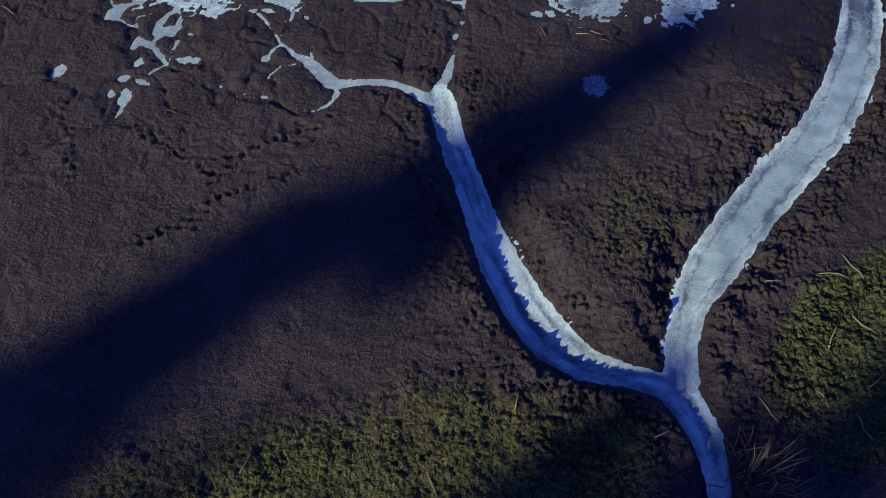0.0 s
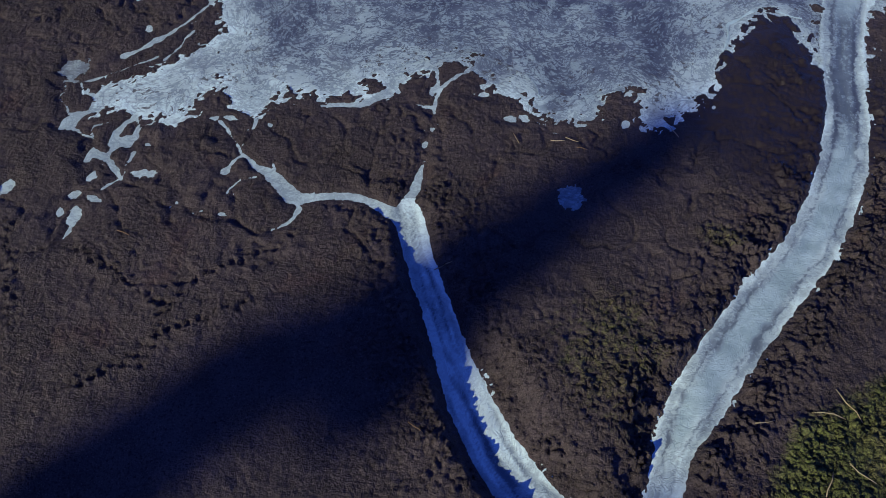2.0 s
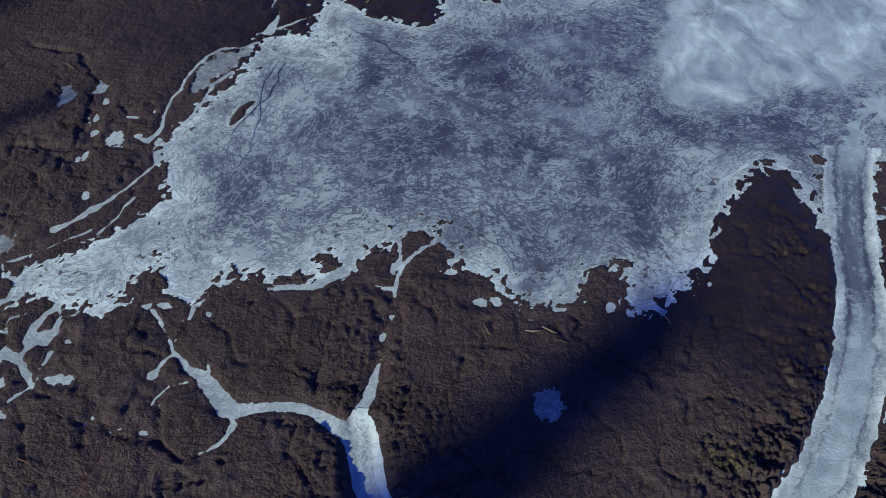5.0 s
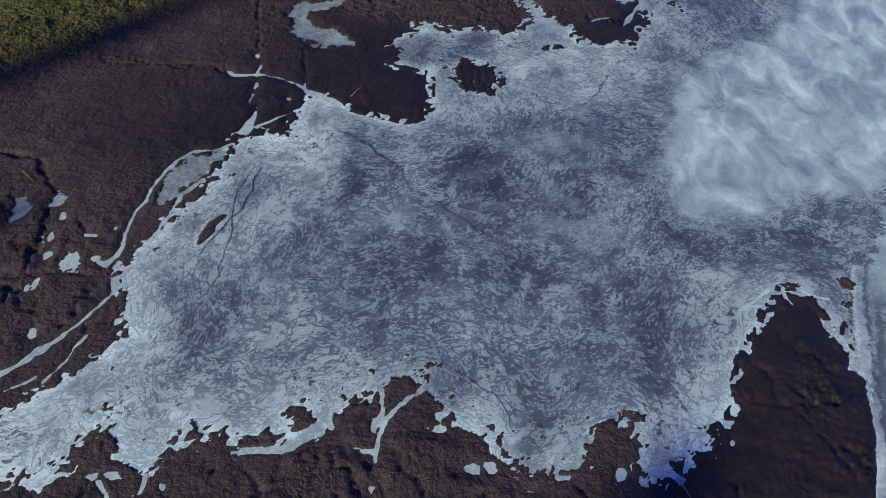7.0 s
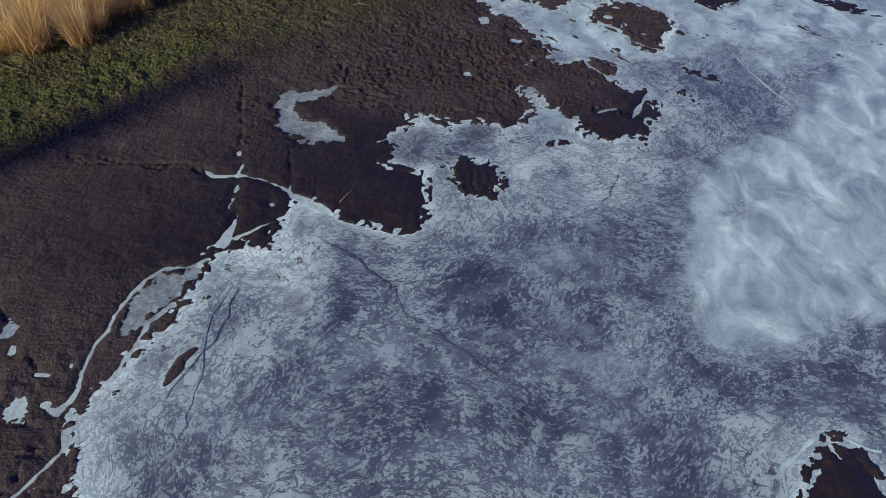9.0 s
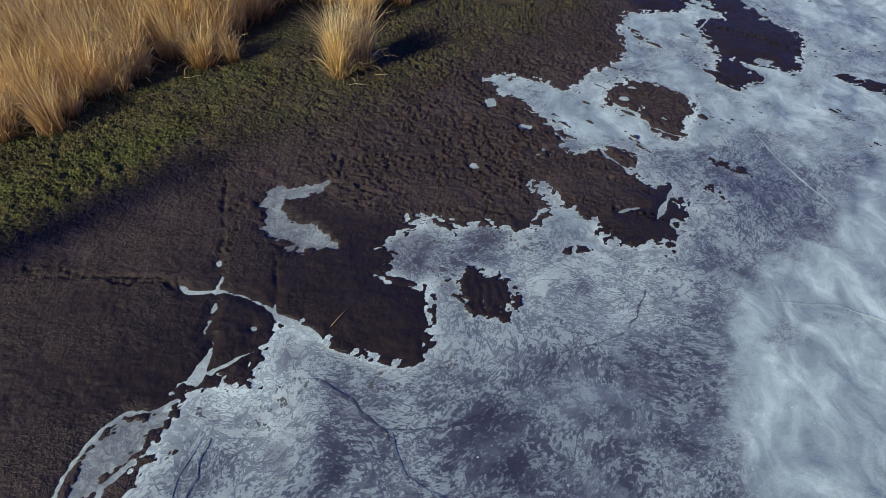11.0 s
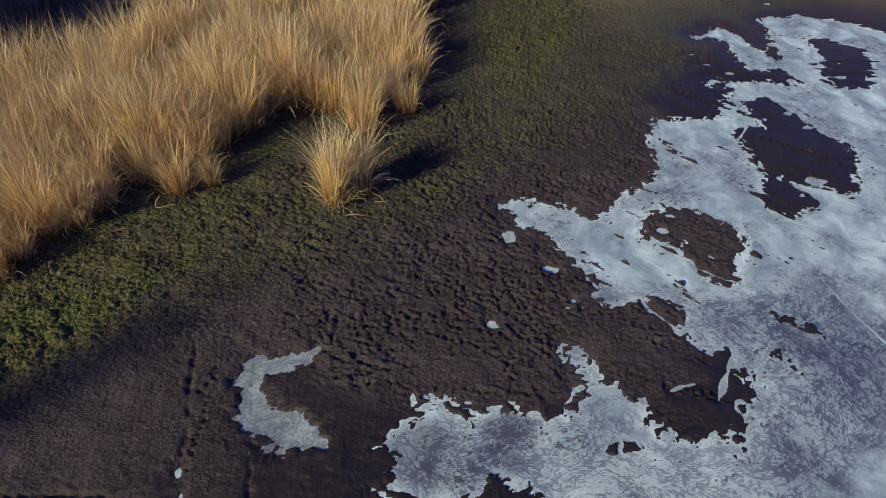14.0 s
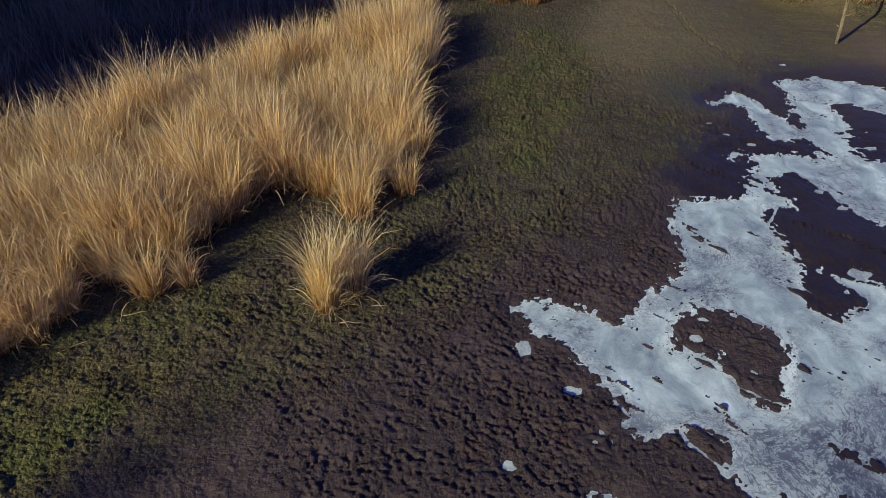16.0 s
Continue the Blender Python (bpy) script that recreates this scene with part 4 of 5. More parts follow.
    # wet margin of the pond lies smooth; the east cove is darkened alike
    wet = np.clip(np.maximum(ease(parts["pond"], -1.6, -0.1) * (1 - 0.9 * zone) * (0.15 + 0.85 * ease(y, 13.5, 15.0)), np.maximum(ease(oval(x, y, 4.5, 11.0, 2.1, 2.5), 0, 0.8), 0.55 * ease(oval(x, y, -5.0, 15.4, 1.9, 1.5, 20) + 0.6 * rough(x, y, 0.7, 105), 0, 0.7))), 0, 1)
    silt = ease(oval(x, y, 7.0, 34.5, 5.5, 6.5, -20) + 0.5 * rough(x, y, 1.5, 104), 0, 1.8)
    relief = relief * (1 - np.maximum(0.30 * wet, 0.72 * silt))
    far = np.hypot(x, y - 18)
    hills = 0.5 * ease(far, 45, 160) * (rough(x, y, 60, 101) + 0.8) * 6
    bankrise = 0.9 * ease(oval(x, y, 15.5, 41.5, 8, 4.0, 20) + 0.3 * rough(x, y, 1.2, 103), 0, 1.6)
    pale = ease(oval(x, y, 14.5, 41.0, 9, 5.5, 20), 0, 1.5)
    z = level(x, y) + rise + relief + hills + bankrise
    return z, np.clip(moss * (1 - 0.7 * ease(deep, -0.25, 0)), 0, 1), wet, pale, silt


def spread(low, high, step, reach, growth=1.13):
    """Even steps from low to high, then ever wider ones out to reach."""
    core = list(np.arange(low, high + step / 2, step))
    for sign, at in ((-1, low), (1, high)):
        s = step
        while abs(at) < reach:
            s *= growth
            at += sign * s
            core.append(at)
    return np.array(sorted(core))


XS = spread(-8.2, 7.4, 0.028, 600)
YS = np.concatenate([spread(2.2, 25.0, 0.028, 600)])
YS = np.array(sorted(set(YS[YS <= 25.0]) | set(spread(25.0, 40.0, 0.06, 600)[spread(25.0, 40.0, 0.06, 600) > 25.03])))
GX, GY = np.meshgrid(XS, YS)
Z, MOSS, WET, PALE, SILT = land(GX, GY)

# trails of hoof prints: from, to
TRAILS = [((-3.3, 5.9), (-3.0, 7.0)), ((-3.15, 6.95), (-1.9, 7.75)), ((-4.6, 7.2), (-3.1, 6.6)), ((-5.6, 7.5), (-4.8, 6.2)), ((-3.9, 5.6), (-2.2, 6.7)),
          ((5.67, 38.0), (5.86, 34.7)), ((5.86, 34.7), (6.53, 32.9)), ((6.53, 32.9), (6.9, 32.0)), ((9.4, 37.3), (7.97, 33.1)), ((2.5, 32.5), (5.6, 31.0)),
          ((3.0, 29.5), (5.3, 29.0)), ((3.4, 27.4), (5.0, 26.6)), ((-6.3, 16.62), (-4.2, 16.75)), ((-3.75, 18.6), (-3.55, 17.1)), ((5.6, 25.4), (8.4, 23.2)),
          ((-2.8, 20.3), (3.1, 18.8)), ((-2.4, 19.2), (-0.6, 18.2)), ((-1.4, 21.4), (3.2, 19.4)), ((-0.6, 20.6), (-0.3, 18.6)), ((0.4, 20.6), (1.0, 18.7))]
pit_rng = random.Random(11)
for _ in range(60):
    a = radians(pit_rng.choice((-15, -15, -22, -8, -75, 35)) + pit_rng.gauss(0, 9))
    px, py, long = pit_rng.uniform(-4.2, 3.0), pit_rng.uniform(18.6, 26.5), pit_rng.uniform(1.2, 4.0)
    TRAILS.append(((px, py), (px + long * math.cos(a), py + long * math.sin(a))))
for (ax, ay), (bx, by) in TRAILS:
    long, heading = math.hypot(bx - ax, by - ay), math.atan2(by - ay, bx - ax)
    run, sway = 0.0, pit_rng.uniform(0, 6)
    while run < long:
        f = run / long
        drift = 0.10 * math.sin(sway + run * 1.7) + pit_rng.gauss(0, 0.035)
        px, py = ax + (bx - ax) * f - math.sin(heading) * drift, ay + (by - ay) * f + math.cos(heading) * drift
        run += pit_rng.uniform(0.06, 0.15)
        size = pit_rng.uniform(0.022, 0.044)
        i0, i1 = np.searchsorted(XS, (px - 0.16, px + 0.16))
        j0, j1 = np.searchsorted(YS, (py - 0.16, py + 0.16))
        wx, wy = np.meshgrid(XS[i0:i1] - px, YS[j0:j1] - py)
        turn = heading + pit_rng.gauss(0, 0.7)
        u, v = wx * math.cos(turn) + wy * math.sin(turn), -wx * math.sin(turn) + wy * math.cos(turn)
        d = np.hypot(u / 1.5, v) / size
        block_z = Z[j0:j1, i0:i1]
        floor_z = level(wx + px, wy + py) + 0.010
        high = block_z > floor_z
        Z[j0:j1, i0:i1] = block_z + high * (0.016 * np.exp(-((d - 1.35) / 0.3) ** 2) - pit_rng.uniform(0.026, 0.046) * (1 - ease(d, 0.7, 1.1)))
        Z[j0:j1, i0:i1] = np.where(high, np.maximum(Z[j0:j1, i0:i1], floor_z), block_z)
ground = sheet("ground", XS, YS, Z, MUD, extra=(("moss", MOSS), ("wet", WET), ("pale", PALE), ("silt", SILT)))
tagged(ground, "dark brown trampled mud flat with green algae and cracks", "mud flat", kind="structure")


def ground_at(x, y):
    """Height of the mud at one place, between the corners of the sheet."""
    i, j = min(max(np.searchsorted(XS, x) - 1, 0), len(XS) - 2), min(max(np.searchsorted(YS, y) - 1, 0), len(YS) - 2)
    f, g = (x - XS[i]) / (XS[i + 1] - XS[i]), (y - YS[j]) / (YS[j + 1] - YS[j])
    return float((Z[j, i] * (1 - f) + Z[j, i + 1] * f) * (1 - g) + (Z[j + 1, i] * (1 - f) + Z[j + 1, i + 1] * f) * g)


# ---- the ice ----
IX, IY = np.arange(-7.0, 14.0, 0.045), np.arange(7.2, 33.0, 0.045)
AX, AY = np.meshgrid(IX, IY)
ICE_PARTS = water(AX, AY)
POND, SMALL = ICE_PARTS["pond"], ICE_PARTS["small"]
STREAMS = np.maximum(ICE_PARTS["stream_east"], ICE_PARTS["stream_west"])
MOST = np.maximum(POND, SMALL)
FREE = np.where((AY < 13.2) & (STREAMS > 0.03) & (POND > SMALL), False, MOST + 0.3 * (POND > SMALL) >= STREAMS)
MOST_CELL = np.maximum.reduce([MOST[:-1, :-1], MOST[1:, :-1], MOST[:-1, 1:], MOST[1:, 1:]])
FREE_CELL = FREE[:-1, :-1]
OUTLINE = shore_at(AX, AY)
SHORE = OUTLINE + 0.22 * rough(AX, AY, 1.3, 121, 3)
RIM = np.exp(-np.clip(OUTLINE, 0, 9) / 0.40)
SNOW = ease(inside(AX, AY, DRIFT) + 0.30 * rough(AX, AY, 0.6, 111, 4, 0.6), -0.40, 0.65)
SNOW = SNOW * (1 - 0.45 * np.maximum(ease(oval(AX, AY, 4.55, 16.6, 0.7, 0.45, 10) + 0.35 * rough(AX, AY, 0.4, 114), 0, 0.5),
                                     ease(oval(AX, AY, 5.6, 17.0, 0.5, 0.5, 0) + 0.35 * rough(AX, AY, 0.4, 116), 0, 0.5)))
NORTH = ease(OUTLINE, 0.0, 0.1) * ease(AY, 19.6, 21.5)
SNOW = np.maximum(SNOW, NORTH * (0.45 + 0.5 * ease(0.5 + rough(AX, AY, 0.9, 113, 4, 0.6), 0.2, 0.9)))
SNOW = np.maximum(SNOW, 0.55 * ease(oval(AX, AY, 1.6, 18.35, 0.75, 0.55, 0) + 0.15 * rough(AX, AY, 0.3, 112), 0, 0.3))
SNOW = np.maximum(SNOW, 0.62 * ease(oval(AX, AY, -2.95, 9.95, 0.42, 0.36, 0) + 0.1 * rough(AX, AY, 0.3, 118), 0, 0.3))
LOBE = np.maximum(ease(oval(AX, AY, -0.75, 17.6, 0.5, 0.6, 0) + 0.15 * rough(AX, AY, 0.3, 122), 0, 0.25), ease(oval(AX, AY, 0.35, 18.05, 0.5, 0.3, 0), 0, 0.2))
FROST = 0.35 + 0.20 * rough(AX, AY, 1.3, 115) + 0.32 * RIM + 0.24 * np.exp(-np.clip(POND, 0, 9) / 0.06) + 0.16 * ease(-AX, 0.3, 3.0)
FROST = FROST - 0.17 * ease(oval(AX, AY, 2.2, 14.2, 2.6, 2.6, 20) + 0.5 * rough(AX, AY, 0.9, 124), 0, 1.2) + 0.20 * ease(oval(AX, AY, 1.4, 16.8, 2.6, 1.5, 10) + 0.3 * rough(AX, AY, 0.7, 128), 0, 0.8)
FROST = FROST - 0.10 * ease(oval(AX, AY, 2.9, 15.6, 0.7, 1.3, 10) + 0.3 * rough(AX, AY, 0.5, 126), 0, 0.5)
FROST = np.maximum(np.maximum(FROST, 0.36 + 0.10 * SNOW), 0.48 * NORTH) - 0.16 * LOBE
WHITE = np.clip(np.maximum(0.3 * SNOW, 0.3 * RIM) * (1 - 0.6 * LOBE), 0, 1)
SKIN = np.maximum.reduce([ease(band(AX, AY, line), -0.15, 0.02) * (1 - ease(POND, 0.02, 0.10)) for line in SKINS]) * 0.75
for cx, cy, rx, ry in (PUDDLES_EAST[2], PUDDLES_FLAT[10], PUDDLES_THIN[0]):
    SKIN = np.maximum(SKIN, 0.8 * ease(oval(AX, AY, cx, cy, rx * 2, ry * 2), 0, 0.05))
SKIN = np.maximum(SKIN, 0.45 * LOBE)
THIN = SMALL > POND
FROST = np.where(THIN, 0.70 + 0.10 * rough(AX, AY, 0.2, 127), FROST)
WHITE = np.where(THIN, 0.72 * (1 - SKIN), WHITE)
POOL = np.zeros_like(FROST)
ICE_Z = level(AX, AY) + 0.004 * rough(AX, AY, 0.4, 119) - 0.006 + 0.006 * np.exp(-np.clip(MOST, 0, 1) / 0.06)
ICE_LABELS = {
    "stream_west": "white frozen stream curving through mud, blue in shade",
    "stream_east": "pale turquoise frozen stream with jagged white rims",
}


def pieces(mask):
    """The connected groups of cells of a mask, largest first."""
    left, found = {(int(j), int(i)) for j, i in zip(*np.nonzero(mask))}, []
    for start in sorted(left):
        if start not in left:
            continue
        left.discard(start)
        group, at = [start], 0
        while at < len(group):
            j, i = group[at]
            at += 1
            for near in ((j + 1, i), (j - 1, i), (j, i + 1), (j, i - 1), (j + 1, i + 1), (j - 1, i - 1), (j + 1, i - 1), (j - 1, i + 1)):
                if near in left:
                    left.discard(near)
                    group.append(near)
        found.append(group)
    return sorted(found, key=len, reverse=True)


VALUES = (("frost", FROST), ("white", WHITE), ("pool", POOL), ("shore", SHORE), ("drift", SNOW), ("skin", SKIN))
for n, group in enumerate(pieces((MOST_CELL > -0.022) & FREE_CELL)):
    if len(group) < 4:
        continue
    rows, cols = np.array(group).T
    if n > 0 and MOST_CELL[rows, cols].max() < 0.006:
        continue
    cells_here = np.zeros(MOST_CELL.shape, bool)
    cells_here[rows, cols] = True
    long = max(np.ptp(rows), np.ptp(cols)) + 1
    if n == 0:
        piece, text, sort, group_name = "pond_ice", "milky grey-blue ice over shallow mud, white frosted rim", "ice", ""
    elif long > 9 and len(group) < 0.5 * long * long:
        piece, text, sort, group_name = "ice_rill", "thin white branching thread of ice in the mud", "frozen rill", "frozen rills"
    elif SKIN[rows, cols].mean() > 0.4:
        piece, text, sort, group_name = "ice_patch", "thin grey clear ice with pale edges on mud", "ice patch", "frozen puddles"
    else:
        piece, text, sort, group_name = "ice_patch", "small white frozen puddle on dark mud", "ice patch", "frozen puddles"
    low, high, west, east = rows.min(), rows.max() + 2, cols.min(), cols.max() + 2
    ob = sheet(piece, IX[west:east], IY[low:high], ICE_Z[low:high, west:east], ICE, cells_here[low:high - 1, west:east - 1],
               [(key, values[low:high, west:east]) for key, values in VALUES])
    tagged(ob, text, sort, group_name, "structure" if n == 0 else "")


# long cracks and ridges in the ice: dark or white, width, line
SEAMS = [("crack", 0.07, [(-1.79, 15.28), (-1.19, 14.95), (-0.8, 14.65), (-0.72, 14.5)]), ("crack", 0.045, [(-0.74, 14.58), (-0.2, 14.73), (0.43, 14.94), (0.83, 15.41)]),
         ("crack", 0.09, [(-0.74, 14.6), (-0.44, 14.08), (0.04, 13.76), (0.79, 13.32)]), ("ridge", 0.035, [(-2.94, 14.3), (-3.03, 13.56), (-2.9, 12.76), (-2.86, 12.32), (-2.95, 12.1)]),
         ("ridge", 0.05, [(5.32, 21.23), (5.7, 20.0), (6.13, 19.25)]), ("ridge", 0.07, [(4.56, 17.15), (5.45, 17.1), (6.1, 16.9), (6.6, 17.0), (7.03, 17.31), (7.8, 17.5)]),
         ("ridge", 0.05, [(-1.05, 10.77), (-0.73, 10.95), (-0.2, 11.23), (0.16, 11.28), (0.6, 11.07), (1.04, 10.72), (1.18, 10.44)]),
         ("ridge", 0.05, [(1.78, 10.49), (2.19, 10.71), (2.55, 10.9)]), ("crack", 0.035, [(2.65, 17.17), (2.51, 16.63), (2.22, 16.35), (1.42, 15.92)]),
         ("crack", 0.03, [(-2.83, 14.35), (-2.81, 13.87), (-2.98, 13.3), (-3.2, 12.6)]), ("ridge", 0.06, [(3.91, 11.71), (4.1, 12.35), (4.74, 12.88), (5.29, 12.64)])]
pond_piece = bpy.data.objects["pond_ice"]
for n, (name, width, line) in enumerate(SEAMS):
    verts, polys = [], []
    steps_in = 14
    for a, b in zip(line, line[1:]):
        for k in range(steps_in + (b == line[-1])):
            f = k / steps_in
            verts.append((a[0] + (b[0] - a[0]) * f, a[1] + (b[1] - a[1]) * f))
    rows = []
    for k, (px, py) in enumerate(verts):
        qx, qy = verts[min(k + 1, len(verts) - 1)]
        ox, oy = verts[max(k - 1, 0)]
        way = math.hypot(qx - ox, qy - oy)
        sx_, sy_ = -(qy - oy) / way, (qx - ox) / way
        wob = 0.03 * math.sin(k * 0.22 + n) + 0.012 * math.sin(k * 0.6)
        thick = width * (0.55 + 0.45 * math.sin(math.pi * k / (len(verts) - 1))) * (0.8 + 0.3 * math.sin(k * 0.7 + n))
        for off, up in ((-0.5, -0.0015), (-0.3, 0.0), (0.3, 0.0), (0.5, -0.0015)):
            rows.append((px + sx_ * (wob + off * thick), py + sy_ * (wob + off * thick), 0.002 + up))
    for k in range(len(verts) - 1):
        for c in range(3):
            polys.append((k * 4 + c, k * 4 + c + 1, k * 4 + c + 5, k * 4 + c + 4))
    glow = 0.42 if name == "ridge" else 0.28
    seam_ob = faces(name, rows, polys, ICE, pond_piece, extra=(("frost", [glow] * len(rows)), ("white", [0.45 if name == "ridge" else 0.0] * len(rows)), ("pool", [0.0] * len(rows)), ("shore", [0.3 if name == "ridge" else 3.0] * len(rows)), ("drift", [1.1 if name == "ridge" and line[0][0] > 3 else 0.3 if name == "ridge" else 0.0] * len(rows))))
    tagged(seam_ob, "white pressure ridge" if name == "ridge" else "dark refrozen crack")


# the two streams, on a finer sheet: a white jagged rim and a core streaked along its run
def lane(x, y, line):
    """How far along a line and how far to its side each place lies."""
    best, along, off, run = np.full(x.shape, 99.0), np.zeros(x.shape), np.zeros(x.shape), 0.0
    for (ax, ay, _), (bx, by, _) in zip(line, line[1:]):
        dx, dy = bx - ax, by - ay
        long = math.hypot(dx, dy)
        t = np.clip(((x - ax) * dx + (y - ay) * dy) / (long * long), 0, 1)
        d = np.hypot(x - ax - t * dx, y - ay - t * dy)
        nearer = d < best
        best = np.where(nearer, d, best)
        along = np.where(nearer, run + t * long, along)
        off = np.where(nearer, ((x - ax) * dy - (y - ay) * dx) / long, off)
        run += long
    return along, off


SX, SY = np.arange(-1.1, 7.9, 0.024), np.arange(3.3, 14.9, 0.024)
BX, BY = np.meshgrid(SX, SY)
FINE = water(BX, BY)
OTHERS = np.maximum.reduce([v for k, v in FINE.items() if k not in ("stream_west", "stream_east")])
for key, line, rival in (("stream_west", STREAM_WEST, "stream_east"), ("stream_east", STREAM_EAST, "stream_west")):
    depth = FINE[key]
    along, off = lane(BX, BY, line)
    weave = off + 0.05 * rough(along, off, 0.7, 151)
    streak = rough(along * 0.35, weave * 3.2, 0.34, 153, 4, 0.6)
    frost = (0.58 if key == "stream_east" else 0.74) + (0.30 if key == "stream_east" else 0.10) * np.exp(-np.clip(depth, 0, 1) / 0.05) + (0.34 if key == "stream_east" else 0.9) * streak + 0.30 * rough(BX, BY, 0.22, 155, 4, 0.65)
    white = np.clip((0.72 if key == "stream_east" else 0.85) + 0.2 * np.exp(-np.clip(depth, 0, 1) / 0.06) + 0.2 * streak, 0, 1)
    seam = ease(np.abs(depth - 0.13 + 0.05 * rough(along, off, 0.5, 157)), 0.0, 0.02)
    pool = ease(depth + 0.06 * rough(along * 0.5, weave * 2, 0.4, 159), 0.13, 0.21) * (0.8 if key == "stream_east" else 0.0)
    frost = frost - 0.35 * (1 - seam) * (depth > 0.05)
    if key == "stream_east":          # thin dark ice in the upper reach
        thin = ease(along, 1.6, 2.6) * ease(5.6 - along, 0, 1.2) * ease(depth, 0.06, 0.16)
        frost, white, pool = frost - 0.36 * thin, white * (1 - 0.7 * thin), pool * (1 - 0.8 * thin)
    height = level(BX, BY) - 0.004 + 0.010 * np.exp(-np.clip(depth, 0, 1) / 0.05) + 0.006 * streak
    mine = (depth[:-1, :-1] >= FINE[rival][:-1, :-1]) & (depth[:-1, :-1] > -0.06) & (depth[:-1, :-1] >= OTHERS[:-1, :-1] - 9 * (BY[:-1, :-1] < 13.25))
    stream = new("stream_ice")
    values = (("frost", frost), ("white", white), ("pool", pool))
    inner = depth[:-1, :-1] > 0.075
    for name, cells_here, words in (("rim", mine & ~inner, "white jagged ice rim"), ("core", mine & inner, "smooth streaked ice")):
        piece = sheet(name, SX, SY, height, ICE, cells_here, values)
        piece.parent = stream
        tagged(piece, words)
    tagged(stream, ICE_LABELS[key], "frozen stream")


# ---- reeds ----
def blades(rng, count, radius, low, high, width, lean=0.35, droop=0.35):
    """Corners, faces and heights of a clump of grass blades that arch outwards; lean and droop in radians."""
    verts, polys, up = [], [], []
    for _ in range(count):
        a, r = rng.uniform(0, 2 * math.pi), radius * math.sqrt(rng.random())
        px, py, pz = r * math.cos(a), r * math.sin(a), 0.0
        tall = rng.uniform(low, high) * rng.uniform(0.85, 1.0)
        b = a + rng.gauss(0, 1.1)
        tilt = lean * rng.uniform(0.0, 1.0) * (0.35 + 0.65 * r / radius)
        curl = droop * rng.random() ** 1.15
        dx, dy = math.cos(b), math.sin(b)
        turn = rng.uniform(0, math.pi)
        sx, sy = math.cos(turn), math.sin(turn)
        w = width * rng.choice((0.6, 0.7, 0.8, 1.0, 1.7))
        base, step = len(verts), tall / 4
        for k, part_w in enumerate((0.7, 1.0, 0.95, 0.7, 0.0)):
            if k:
                angle = tilt + curl * ((k - 0.5) / 4) ** 1.8
                px, py, pz = px + dx * math.sin(angle) * step, py + dy * math.sin(angle) * step, pz + math.cos(angle) * step
            h = w * part_w / 2
            if k < 4:
                verts += [(px - sx * h, py - sy * h, pz), (px + sx * h, py + sy * h, pz)]
                up += [k / 4, k / 4]
            else:
                verts.append((px, py, pz))
                up.append(1.0)
        polys += [(base + 2 * k, base + 2 * k + 1, base + 2 * k + 3, base + 2 * k + 2) for k in range(3)]
        polys.append((base + 6, base + 7, base + 8))
    return verts, polys, up


def clump_mesh(name, rng, material, count, radius, low, high, width, lean, droop):
    v, p, u = blades(rng, count, radius, low, high, width, lean, droop)
    ob = faces(name, v, p, material, extra=(("up", u),))
    return ob


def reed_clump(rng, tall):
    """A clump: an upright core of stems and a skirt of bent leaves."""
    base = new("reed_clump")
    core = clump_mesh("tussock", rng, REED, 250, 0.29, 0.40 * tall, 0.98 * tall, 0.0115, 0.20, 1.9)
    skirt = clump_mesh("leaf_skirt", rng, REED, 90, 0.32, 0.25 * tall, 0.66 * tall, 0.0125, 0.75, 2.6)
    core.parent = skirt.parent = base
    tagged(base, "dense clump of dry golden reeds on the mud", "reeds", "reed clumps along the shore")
    return base


FRONT = [(-14.0, 14.0), (-8.8, 19.0), (-8.0, 19.6), (-7.2, 20.05), (-6.65, 20.65), (-6.4, 21.4), (-6.05, 22.1), (-5.3, 22.6), (-4.85, 23.2), (-4.7, 24.3),
         (-4.4, 25.35), (-3.6, 24.9), (-2.9, 24.3), (-2.1, 24.9), (-1.55, 25.75), (-1.6, 28.0), (-1.7, 31.5), (-2.0, 33.8), (-3.6, 34.0), (-5.9, 31.2), (-9.5, 26.6), (-18.0, 17.8)]
rng = random.Random(7)
kinds = [reed_clump(rng, t) for t in (1.75, 1.9, 1.6, 2.05, 1.8)]
spots = []
for iy in range(90):
    for ix in range(90):
        px, py = -18.5 + ix * 0.46 + rng.uniform(-0.22, 0.22) + 0.23 * (iy % 2), 13.5 + iy * 0.42 + rng.uniform(-0.2, 0.2)
        spots.append((px, py))
sx, sy = np.array([[p[0] for p in spots]]), np.array([[p[1] for p in spots]])
edge_in = inside(sx, sy, FRONT)[0] + 0.40 * rough(sx, sy, 0.95, 131, 2)[0]
swell = 0.22 * rough(sx, sy, 1.1, 133, 2)[0]
hummock = clumps(sx + 0.25 * ripple(sx, sy, 0.7, 137), sy + 0.25 * ripple(sx, sy, 0.7, 138), 1.15, 135)[0][0]
edge_z = [ground_at(px, py) for px, py in spots]
near_spots = []
stuff_v, stuff_p, stuff_u = [], [], []
